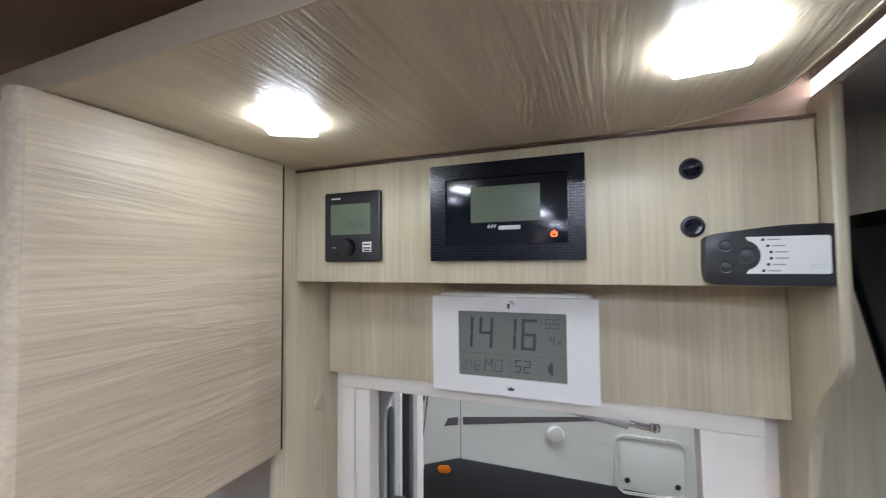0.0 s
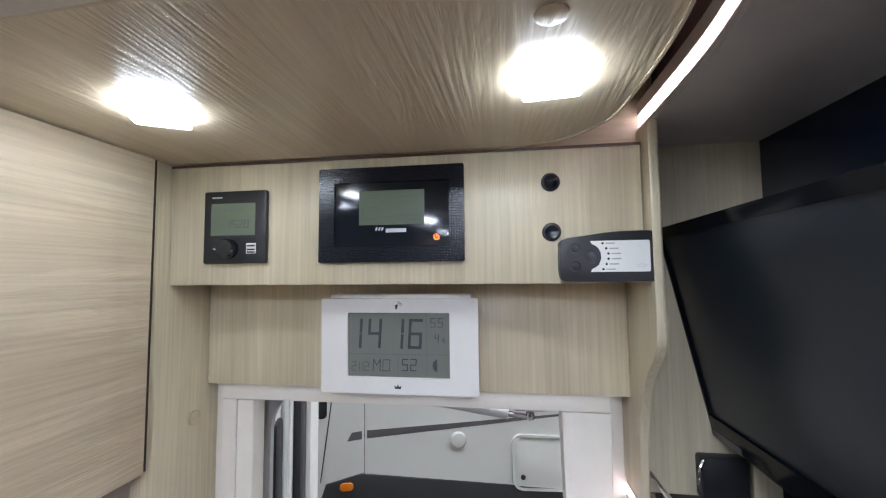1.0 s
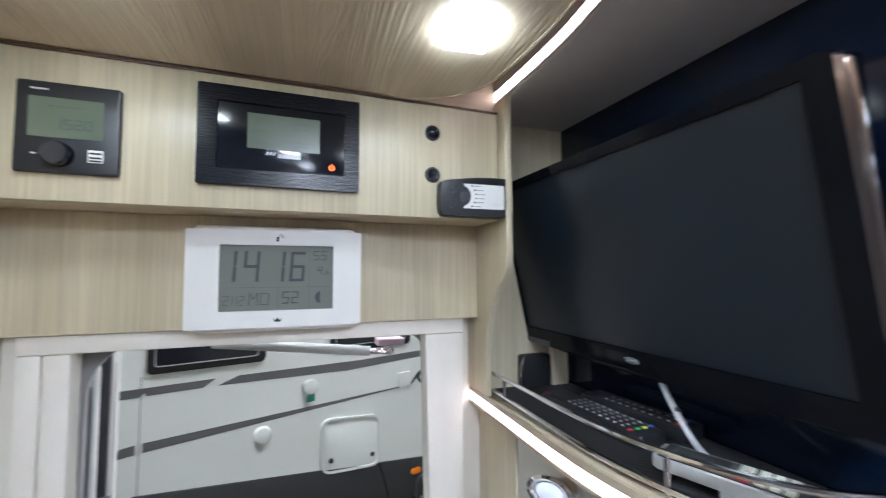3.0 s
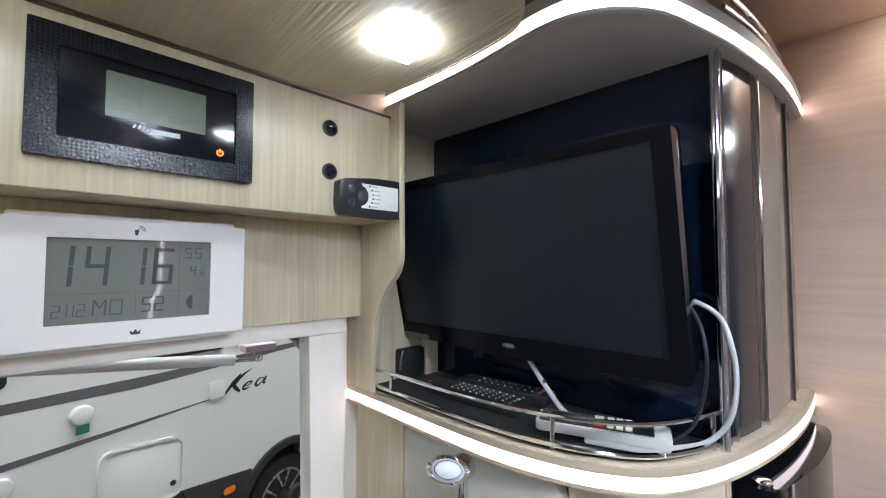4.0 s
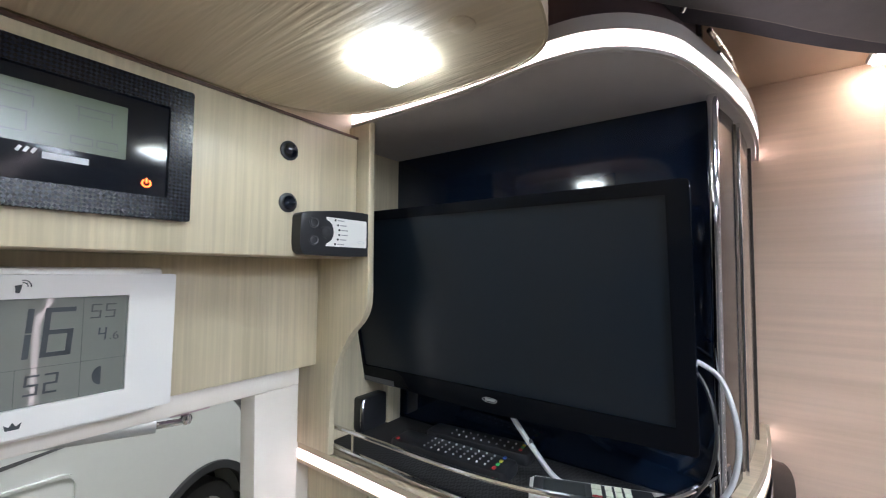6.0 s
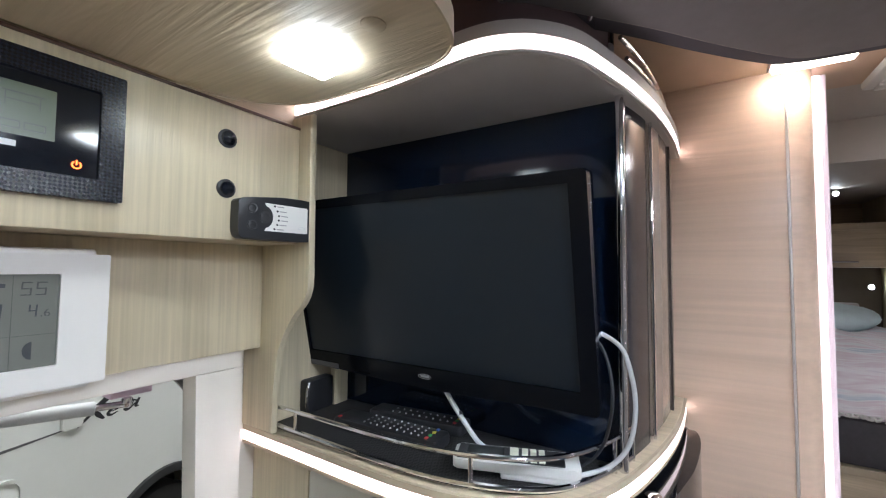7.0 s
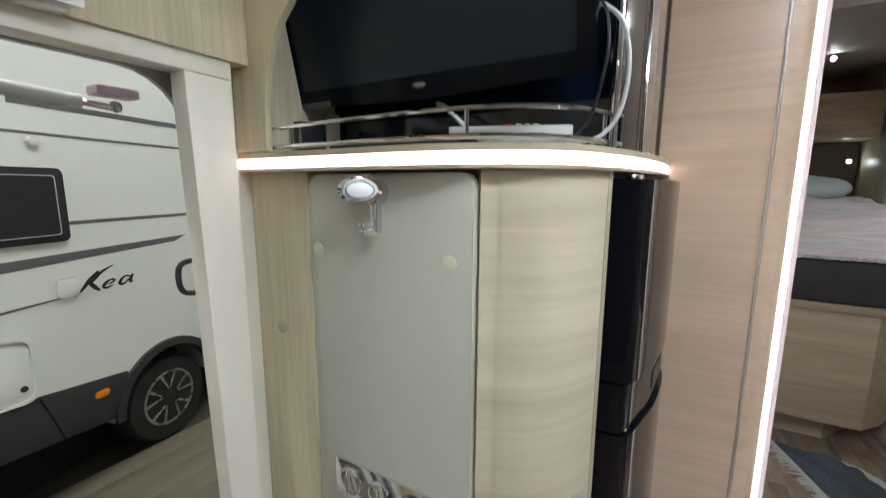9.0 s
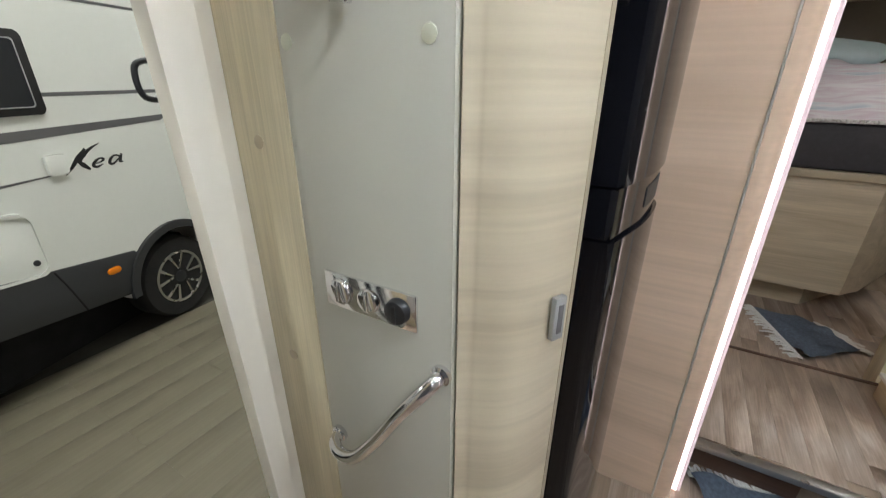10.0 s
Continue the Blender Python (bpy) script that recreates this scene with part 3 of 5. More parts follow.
for y, z in ((0.068, 0.962), (0.074, 0.55)):
    part("screw_cap", turned([(0.011, 0), (0.011, 0.0015), (0.008, 0.003)], (0.431, y, z), (-1, 0, 0), 18), EDGE, tvc, "round oak screw cap")
latch = part("latch", box(-0.004, 0.006, -0.011, 0.011, -0.036, 0.036, 0.0015), GREY_PLASTIC, tvc, "grey push latch")
latch.location = Vector((0.534, -0.403, 0.732)) - BASE[tvc.name]
latch.rotation_euler = (0, 0, radians(62))
for v in latch.data.vertices:
    v.co += BASE[tvc.name]
bt = part("button", box(-0.0052, -0.0042, -0.005, 0.005, -0.024, 0.024, 0.0004), DIM, latch)
for v in bt.data.vertices:
    v.co += BASE[tvc.name]

# hook lamp
hl = thing("hook_lamp", (0.432, -0.13, 1.15), "chrome swivel lamp with a coat hook on the grey panel", "lamp")
part("base", turned([(0.017, 0), (0.017, 0.008), (0.012, 0.020)], (0.432, -0.140, 1.187), (-1, 0, 0), 24), CHROME, hl)
HEAD = Matrix.Translation((0.403, -0.134, 1.189)) @ Matrix.Rotation(radians(34), 4, "Z") @ Matrix.Rotation(radians(14), 4, "Y") @ Matrix.Diagonal((1, 1, 0.62, 1))
bm = turned([(0.012, -0.022), (0.024, -0.012), (0.0285, 0.0), (0.0285, 0.006), (0.023, 0.0095), (0.0185, 0.005)], (0, 0, 0), (-1, 0, 0), 32)
bmesh.ops.transform(bm, matrix=HEAD, verts=bm.verts[:])
part("head", bm, CHROME, hl, "oval chrome lamp head")
bm = turned([(0.0180, 0.004), (0.0155, 0.0085), (0.009, 0.0105), (0.002, 0.0112)], (0, 0, 0), (-1, 0, 0), 28)
bmesh.ops.transform(bm, matrix=HEAD, verts=bm.verts[:])
part("lens", bm, plain("frosted_lens", (0.86, 0.90, 0.95), 0.15, vary=0.02), hl, "frosted lens")
part("arm", box(0.412, 0.423, -0.153, -0.141, 1.134, 1.184, 0.003), CHROME, hl)
part("hook", box(0.393, 0.4125, -0.151, -0.139, 1.134, 1.142, 0.003), CHROME, hl, "chrome coat hook")
part("hook_tip", box(0.391, 0.3965, -0.151, -0.139, 1.1422, 1.150, 0.002), CHROME, hl)

# switch plate
sw = thing("switch_plate", (0.43, -0.135, 0.74), "chrome switch plate with rotary knobs on the grey panel", "switch plate")
part("plate", box(0.4265, 0.4318, -0.226, -0.046, 0.706, 0.768, 0.002), CHROME, sw)
for y, r in ((-0.079, 0.021), (-0.137, 0.019), (-0.194, 0.019)):
    knob = part("knob", turned([(r * 1.1, 0), (r * 1.08, 0.003), (r, 0.006 if y > -0.19 else 0.011), (r * 0.8, 0.008 if y > -0.19 else 0.013)], (0.4265, y, 0.737), (-1, 0, 0), 26), BLACK if y < -0.19 else CHROME, sw, "black rotary knob" if y < -0.19 else "chrome rocker knob")
    part("grip", box(0.4155 if y > -0.19 else 0.4105, 0.4195 if y > -0.19 else 0.4145, y - 0.004, y + 0.004, 0.723, 0.751, 0.0012), BLACK if y < -0.19 else CHROME, knob)

# grab handle
gh = thing("grab_handle", (0.43, -0.16, 0.53), "slanted chrome grab handle beside the entrance", "handle")
part("bar", tube(smooth_line([(0.4285, -0.032, 0.400), (0.406, -0.040, 0.400), (0.390, -0.070, 0.404), (0.384, -0.115, 0.430), (0.386, -0.165, 0.495), (0.388, -0.215, 0.575), (0.396, -0.248, 0.622), (0.412, -0.262, 0.640), (0.4285, -0.266, 0.645)], 6), 0.012, 16), CHROME, gh)
for y, z in ((-0.032, 0.400), (-0.266, 0.645)):
    part("foot", turned([(0.017, 0), (0.017, 0.008), (0.013, 0.011)], (0.432, y, z), (-1, 0, 0), 20), CHROME, gh)

# fridge
fr = thing("fridge", (0.75, -0.40, 0.0), "tall gloss black fridge with two curved doors", "fridge")
fl = [tuple(q) for q in smooth_line([(0.591, -0.398), (0.592, -0.436), (0.596, -0.449), (0.607, -0.456), (0.655, -0.468), (0.72, -0.482), (0.80, -0.490), (0.86, -0.490), (0.892, -0.480), (0.900, -0.455), (0.900, -0.402)], 6)]
part("body", box(0.592, 0.935, -0.397, 0.08, 0.02, 1.213), BLACK, fr)
for name, z0, z1 in (("upper_door", 0.920, 1.206), ("lower_door", 0.03, 0.838)):
    part(name, slab(fl, (z0, z1), 0.004), FRIDGE, fr, "curved gloss black door")
grip = part("grip_band", slab([(x, y + 0.006) for x, y in fl], (0.842, 0.916), 0.006), FRIDGE, fr, "gloss black grip band")
part("grip_slot", slab([(x, y) for x, y in smooth_line([(0.72, -0.4775), (0.80, -0.486), (0.86, -0.486)], 5)] + [(0.86, -0.46), (0.72, -0.46)], (0.862, 0.898), 0.003), BLACK, grip)
part("hinge_cap", turned([(0.010, 0), (0.010, 0.004), (0.007, 0.006)], (0.608, -0.438, 1.2062), (0, 0, 1), 18), CHROME, fr, "chrome hinge cap")

# ---- instruments on the fascia ----
UPRIGHT = Matrix.Rotation(radians(90), 4, "X")
wall_xz = lambda u, v, w: (u, -w, v)
th = thing("heating_control", (-0.12, 0, 1.606), "black heating control with a green display and a rotary knob", "control panel")
part("case", slab(round_rect(-0.1685, -0.0755, 1.5565, 1.6565, 0.003, 3), (0.0003, 0.0075), 0.002, None, wall_xz), BLACK, th)
disp = part("display", slab(round_rect(-0.157, -0.091, 1.595, 1.639, 0.001, 2), (0.007, 0.0079), 0.0, None, wall_xz), LCD, th, "green-grey display")
TH_DISPLAY = disp
part("display_rule", box(-0.142, -0.106, -0.0083, -0.0080, 1.6290, 1.6296), SEG_SOFT, disp)
part("knob", turned([(0.0135, 0), (0.0132, 0.010), (0.0115, 0.0125)], (-0.1285, -0.0073, 1.5765), (0, -1, 0), 28), GLOSS, th, "black rotary knob")
part("sticker", box(-0.1035, -0.0895, -0.0079, -0.0075, 1.570, 1.584), WHITE, th, "small white sticker")
for zz in (1.5805, 1.5755, 1.572):
    part("sticker_bar", box(-0.102, -0.0908, -0.0083, -0.0080, zz - 0.0012, zz + 0.0008), BLACK, th)
part("maker_mark", box(-0.156, -0.141, -0.0079, -0.0075, 1.6465, 1.6483), SILVER, th)
part("back_mark", box(-0.153, -0.149, -0.0079, -0.0075, 1.5757, 1.5774), SILVER, th)

cp = thing("board_control_panel", (0.096, 0, 1.618), "black on-board control panel with carbon trim and a green display", "control panel")
part("frame", ring(round_rect(0.0, 0.193, 1.556, 1.680, 0.002, 3), round_rect(0.0212, 0.1738, 1.5757, 1.6603, 0.001, 3), (0.0005, 0.0075), None, wall_xz), CARBON, cp, "carbon-look trim frame")
part("face", slab(round_rect(0.021, 0.174, 1.5755, 1.6605, 0.001, 3), (0.0004, 0.0055), 0.0008, None, wall_xz), GLOSS, cp, "gloss black face")
disp = part("display", slab(round_rect(0.055, 0.142, 1.604, 1.649, 0.0005, 2), (0.0053, 0.0059), 0.0, None, wall_xz), LCD, cp, "green-grey display")
for u0, u1, v0, v1 in ((0.062, 0.083, 1.6420, 1.6427), (0.064, 0.0648, 1.6300, 1.6380), (0.0842, 0.085, 1.6300, 1.6380), (0.110, 0.132, 1.6330, 1.6337), (0.110, 0.1108, 1.6280, 1.6395), (0.1312, 0.132, 1.6280, 1.6395), (0.1060, 0.1068, 1.6100, 1.6160), (0.1192, 0.120, 1.6100, 1.6160), (0.1220, 0.1228, 1.6100, 1.6160), (0.1352, 0.136, 1.6100, 1.6160), (0.106, 0.120, 1.6092, 1.6100), (0.122, 0.136, 1.6092, 1.6100), (0.090, 0.102, 1.6140, 1.6147), (0.060, 0.085, 1.638, 1.639), (0.108, 0.134, 1.6395, 1.6405), (0.060, 0.082, 1.626, 1.627), (0.106, 0.120, 1.615, 1.616), (0.122, 0.136, 1.615, 1.616), (0.060, 0.080, 1.611, 1.612), (0.0600, 0.0608, 1.612, 1.626), (0.0812, 0.082, 1.612, 1.626)):
    part("display_mark", box(u0, u1, -0.0062, -0.0060, v0, v1), SEG_FAINT, disp)
part("logo_plate", box(0.091, 0.118, -0.0061, -0.0056, 1.5940, 1.5990), SILVER, cp, "plain silver maker plate")
for i in range(3):
    part("logo_stroke", box(0.0775 + 0.0040 * i, 0.0795 + 0.0040 * i, -0.0061, -0.0056, 1.5965, 1.6010, 0.0, None, Matrix.Rotation(radians(28), 4, "Y")), SILVER, cp)
arc = [(0.1575 + 0.0032 * math.cos(a), -0.0062, 1.5868 + 0.0032 * math.sin(a)) for a in [radians(125 + 290 * k / 12) for k in range(13)]]
part("power_light", tube(arc, 0.0006, 6), RED_GLOW, cp, "glowing orange power sign")
part("power_bar", box(0.1570, 0.1580, -0.0066, -0.0058, 1.5868, 1.5912), RED_GLOW, cp)

for n, z in enumerate((1.652, 1.590)):
    b = thing("push_knob", (0.300, 0, z), "small black push knob on the fascia", "knob", "push knobs")
    part("collar", turned([(0.0115, 0), (0.0115, 0.002), (0.0095, 0.003)], (0.300, 0.0, z), (0, -1, 0), 24), BLACK, b)
    part("dome", turned([(0.009, 0.0025), (0.0086, 0.006), (0.0055, 0.0085), (0.001, 0.0095)] if n == 0 else [(0.0085, 0.0025), (0.008, 0.005), (0.0065, 0.0045), (0.001, 0.0042)], (0.300, 0.0, z), (0, -1, 0), 24), GLOSS, b)

rc = thing("wall_remote", (0.36, -0.005, 1.56), "black remote with a white label plate fixed at the fascia corner", "remote")
tilt_xz = lambda u, v, w: (0.3065 + (u - 0.305) * 0.955, -0.8 * w - (0.005 * (u - 0.305) / 0.112 if w > 0.01 else 0.0), v - 0.005)
case = [tuple(q) for q in smooth_line([(0.3075, 1.537), (0.305, 1.548), (0.3055, 1.572), (0.308, 1.5835), (0.335, 1.588), (0.372, 1.592), (0.412, 1.592), (0.4165, 1.586), (0.417, 1.560), (0.4165, 1.539), (0.412, 1.5345), (0.36, 1.534), (0.312, 1.5345)], 3)]
part("case", slab(case, (0.0005, 0.022), 0.003, None, tilt_xz), BLACK, rc)
plate = [(0.341, 1.5455), (0.407, 1.5455), (0.4085, 1.547), (0.4085, 1.580), (0.407, 1.5815), (0.341, 1.5815)] + [(0.341 + 0.0125 * math.sin(radians(a)), 1.5635 + 0.0145 * math.cos(radians(a))) for a in range(10, 180, 20)]
part("label_plate", slab(plate, (0.0218, 0.0226), 0.0, None, tilt_xz), WHITE, rc, "white label plate")
for k in range(6):
    z = 1.5785 - 0.006 * k
    u = 0.353 + 0.009 * math.sin(radians(30 * (k + 0.5)))
    part("led_dot", turned([(0.0014, 0), (0.0014, 0.0006)], tilt_xz(u, z, 0.0226), (-0.2, -1, 0), 10), BLACK, rc)
    part("label_bar", slab([(u + 0.0035, z - 0.0007), (u + 0.014, z - 0.0007), (u + 0.014, z + 0.0006), (u + 0.0035, z + 0.0006)], (0.0227, 0.0231), 0.0, None, tilt_xz), GREY_PLASTIC, rc)
part("maker_mark", tube([tilt_xz(0.3985 + 0.006 * math.cos(a), 1.5525 + 0.0016 * math.sin(a), 0.0229) for a in [radians(30 * k) for k in range(13)]], 0.0003, 5), SILVER, rc)
for u, v, r in ((0.3235, 1.573, 0.0062), (0.3235, 1.552, 0.0062), (0.3415, 1.563, 0.0080)):
    part("key", turned([(r, 0), (r, 0.0012), (r * 0.75, 0.0008), (r * 0.5, 0.0014)], tilt_xz(u, v, 0.022), (-0.2, -1, 0), 18), BLACK, rc, "round black key")

# ---- weather clock ----
ck = thing("weather_clock", (0.092, 0.06, 1.376), "white radio weather clock hanging below the fascia", "clock")
CLK = Matrix.Translation((0.092, 0.056, 1.4390)) @ Matrix.Rotation(radians(1.0), 4, "X")
ckf = lambda u, v, w: CLK @ Vector((u, -w, v))
part("back_case", slab(round_rect(-0.104, 0.104, -0.072, 0.073, 0.004, 3), (-0.025, -0.003), 0.003, None, ckf), WHITE, ck)
part("front", ring(round_rect(-0.113, 0.113, -0.066, 0.067, 0.002, 3), round_rect(-0.0735, 0.0735, -0.043, 0.047, 0.001, 3), (-0.0028, 0.006), None, ckf), WHITE, ck, "white front frame")
scr = part("screen", slab(round_rect(-0.0734, 0.0734, -0.0429, 0.0469, 0.001, 3), (-0.0026, 0.003), 0.0, None, ckf), LCD_GREY, ck, "grey display")


def clock_word(text, size, u, v, mat, name, align="LEFT"):
    words(text, size, ckf(u, v, 0.0032), CLK.to_3x3().to_4x4() @ UPRIGHT, mat, scr, name, 0.0002, align)


def segment_digit(ch, u, v, w, h, t, mat, f=None, owner=None, lift=(0.003, 0.0033)):
    lit = {"0": "abcdef", "1": "bc", "2": "abged", "4": "fgbc", "5": "afgcd", "6": "afgedc", "M": "abcef", "O": "abcdef"}[ch]
    bars = {"a": (0, w, h - t, h), "g": (0, w, h / 2 - t / 2, h / 2 + t / 2), "d": (0, w, 0, t), "f": (0, t, h / 2, h), "b": (w - t, w, h / 2, h), "e": (0, t, 0, h / 2), "c": (w - t, w, 0, h / 2)}
    gap = t * 0.12
    for s in lit:
        a0, a1, b0, b1 = bars[s]
        flat = a1 - a0 > b1 - b0
        sl = 0.06 if owner is None else 0.0
        pts = [(a0 + gap, b0 + gap), (a1 - gap, b0 + gap), (a1 - gap, b1 - gap), (a0 + gap, b1 - gap)]
        part("segment", slab([(u + p + sl * q, v + q) for p, q in pts], lift, 0.0, None, f or ckf), mat, owner or scr)


for ch, u in (("1", -0.0745), ("4", -0.046), ("1", -0.0135), ("6", 0.0130)):
    segment_digit(ch, u, -0.004, 0.021, 0.043, 0.0052, SEG)
for ch, u in (("1", -0.1345), ("5", -0.1255), ("2", -0.1165), ("0", -0.1075)):
    segment_digit(ch, u, 1.6045, 0.0068, 0.0115, 0.0013, SEG, wall_xz, TH_DISPLAY, (0.0079, 0.0081))
for ch, u in (("5", 0.0455), ("5", 0.056)):
    segment_digit(ch, u, 0.0265, 0.008, 0.0135, 0.0017, SEG_SOFT)
segment_digit("4", 0.0515, 0.006, 0.0065, 0.012, 0.0017, SEG)
clock_word(".6", 0.011, 0.0600, 0.0058, SEG_SOFT, "digits")
for ch, u in (("5", 0.0045), ("2", 0.0165)):
    segment_digit(ch, u, -0.0345, 0.0095, 0.0175, 0.0022, SEG)
for ch, u in (("O", -0.0235),):
    segment_digit(ch, u, -0.0355, 0.0115, 0.017, 0.0016, SEG_SOFT)
for ch, u in (("2", -0.069), ("1", -0.0635), ("1", -0.0585), ("2", -0.050)):
    segment_digit(ch, u, -0.0355, 0.007, 0.0135, 0.0014, SEG_SOFT)
for pts in ([(0, 0), (0.0016, 0), (0.0026, 0.017), (0.001, 0.017)], [(0.0099, 0), (0.0115, 0), (0.0125, 0.017), (0.0109, 0.017)], [(0.001, 0.017), (0.0028, 0.017), (0.0070, 0.008), (0.0056, 0.008)], [(0.0107, 0.017), (0.0125, 0.017), (0.0070, 0.008), (0.0056, 0.008)]):
    part("segment", slab([(-0.0375 + p, -0.0355 + q) for p, q in pts], (0.003, 0.0033), 0.0, None, ckf), SEG_SOFT, scr)
half = [(0.0555 + 0.0065 * math.cos(radians(a)), -0.026 + 0.0085 * math.sin(radians(a))) for a in range(90, 271, 15)]
part("moon_sign", slab(half, (0.003, 0.0033), 0.0, None, ckf), SEG, scr)
for u0, u1, v0, v1 in ((-0.073, 0.073, -0.0115, -0.0111), (0.0405, 0.0409, -0.043, 0.047), (-0.0005, -0.0001, -0.043, -0.0115)):
    part("display_rule", slab([(u0, v0), (u1, v0), (u1, v1), (u0, v1)], (0.003, 0.0032), 0.0, None, ckf), SEG_SOFT, scr)
part("crown_mark", slab([(-0.004, -0.0585), (0.004, -0.0585), (0.0052, -0.0535), (0.0022, -0.056), (0, -0.0525), (-0.0022, -0.056), (-0.0052, -0.0535)], (0.006, 0.0064), 0.0, None, ckf), SEG, ck)
part("radio_mark", slab([(-0.003, 0.0520), (-0.0005, 0.0520), (0.0008, 0.0590), (-0.0035, 0.0580)], (0.006, 0.0064), 0.0, None, ckf), SEG, ck)
for r in (0.003, 0.005):
    part("radio_wave", tube([ckf(0.001 + r * math.cos(radians(a)), 0.0575 + r * math.sin(radians(a)), 0.0063) for a in range(-10, 100, 18)], 0.0004, 5), SEG, ck)

# ---- TV and the things on the shelf ----
tv = thing("television", (0.50, -0.145, 1.33), "black flat television tilted forwards in the niche, switched off", "television")
TVM = Matrix.Translation((0.486, -0.1455, 1.4625)) @ Matrix.Rotation(radians(-12.2), 4, "Y")
tvf = lambda u, v, w: TVM @ Vector((-w, u, v))
part("shell", slab(round_rect(-0.2465, 0.2465, -0.1375, 0.1395, 0.006, 4), (-0.040, -0.001), 0.006, None, tvf), FRIDGE, tv)
part("bezel", ring(round_rect(-0.248, 0.248, -0.139, 0.141, 0.006, 4), round_rect(-0.2280, 0.2280, -0.1130, 0.1270, 0.001, 4), (-0.010, 0.004), None, tvf), TV_GLOSS, tv, "gloss black bezel")
part("screen", slab(round_rect(-0.2279, 0.2279, -0.1129, 0.1269, 0.001, 4), (-0.006, 0.0005), 0.0, None, tvf), SCREEN, tv, "dark matt screen")
part("chin", slab([tuple(q) for q in smooth_line([(-0.20, -0.139), (-0.10, -0.143), (0.0, -0.145), (0.10, -0.143), (0.20, -0.139)], 5)], (-0.008, 0.0035), 0.0015, None, tvf), TV_GLOSS, tv, "curved bezel lip")
part("speaker_strip", slab([(0.165, -0.1405), (0.232, -0.1395), (0.232, -0.131), (0.165, -0.131)], (0.0008, 0.0046), 0.0, None, tvf), plain("grey_tv_strip", (0.07, 0.07, 0.075), 0.3, vary=0.05), tv, "dark grey strip under the bezel")
part("maker_mark", tube([tvf(-0.010 + 0.011 * math.cos(radians(20 * k)), -0.126 + 0.0035 * math.sin(radians(20 * k)), 0.0043) for k in range(19)], 0.0004, 5), GREY_PLASTIC, tv, "plain grey maker mark")
part("mark_bar", slab([(-0.018, -0.1275), (-0.003, -0.1275), (-0.003, -0.1240), (-0.018, -0.1240)], (0.004, 0.0043), 0.0, None, tvf), GREY_PLASTIC, tv)
part("bracket", box(0.525, 0.5875, -0.20, -0.08, 1.40, 1.52, 0.004), BLACK, tv, "black wall bracket")

speaker = thing("black_gadget", (0.515, 0.075, 1.247), "small black gadget with a chrome handle beside the niche wall", "gadget")
part("case", box(0.486, 0.543, 0.064, 0.0865, 1.2476, 1.303, 0.005), BLACK, speaker)
part("handle", tube(smooth_line([(0.488, 0.0635, 1.300), (0.482, 0.061, 1.290), (0.480, 0.060, 1.275), (0.482, 0.061, 1.260), (0.488, 0.0635, 1.251)], 5), 0.0022, 8), CHROME, speaker, "chrome handle")
solid("oak_upright", box(0.547, 0.579, 0.066, 0.078, 1.2472, 1.325, 0.001), WOOD_Z, "short oak upright under the television", "panel")


def remote(at, yaw, length, width, name_label, keys):
    r = thing("remote_control", at, name_label, "remote", "remotes on the shelf")
    m = Matrix.Translation(at) @ Matrix.Rotation(radians(yaw), 4, "Z")
    f = lambda u, v, w: m @ Vector((u, v, w))
    part("case", slab(round_rect(-width / 2, width / 2, -length / 2, length / 2, 0.008, 4), (0.0, 0.017), 0.004, None, f), BLACK, r)
    for u, v, c in keys:
        k = 1.9 if c in (RED, GREEN, YELLOW, BLUE) else 1.0
        part("key", slab(round_rect(u - 0.0015 * k, u + 0.0015 * k, v - 0.0011 * k, v + 0.0011 * k, 0.0008, 2), (0.0168, 0.0185), 0.0, None, f), c, r)
    return r


rows = [(-0.014 + 0.0093 * i, 0.052 - 0.012 * j, GREY_PLASTIC if (i * 5 + j * 3) % 3 else SILVER) for j in range(1, 10) for i in range(4)]
remote((0.498, -0.100, 1.2474), 2, 0.185, 0.046, "black television remote with coloured keys on the shelf mat",
       [(-0.016, 0.082, RED)] + [(u, v - 0.005, c) for u, v, c in rows] + [(-0.016, -0.075, RED), (-0.0055, -0.075, GREEN), (0.005, -0.075, YELLOW), (0.016, -0.075, BLUE)])
remote((0.556, -0.112, 1.2474), 6, 0.165, 0.042, "slim black remote control lying behind another remote",
       [(-0.012, -0.068, RED), (-0.004, -0.068, GREEN), (0.004, -0.068, YELLOW), (0.012, -0.068, BLUE)] + [(u * 0.8, v, SILVER) for u, v, c in rows[::2]])

hs = thing("white_handset", (0.49, -0.29, 1.247), "white handset with a black keypad leaning on the shelf rail", "handset")
HS = Matrix.Translation((0.492, -0.302, 1.2485)) @ Matrix.Rotation(radians(20), 4, "Z") @ Matrix.Diagonal((0.92, 0.86, 0.80, 1))
hf = lambda u, v, w: HS @ Vector((u, v, w + (0.06 * (u + 0.020) if w > 0.02 else 0.0)))
part("cradle", slab(round_rect(-0.018, 0.016, -0.078, 0.022, 0.003, 3), (0.0, 0.010), 0.002, None, hf), OFF_WHITE, hs, "white cradle")
part("foot", slab(round_rect(-0.015, 0.014, -0.070, -0.010, 0.003, 3), (-0.001, -0.0002), 0.0, None, hf), GREY_PLASTIC, hs, "grey foot pad")
case = part("case", slab(round_rect(-0.020, 0.024, -0.084, 0.088, 0.006, 5), (0.0105, 0.024), 0.0025, None, hf), OFF_WHITE, hs, "white handset case")
part("face", slab(round_rect(-0.0155, 0.021, -0.064, 0.083, 0.003, 3), (0.0238, 0.0252), 0.0, None, hf), BLACK, case, "black keypad face")
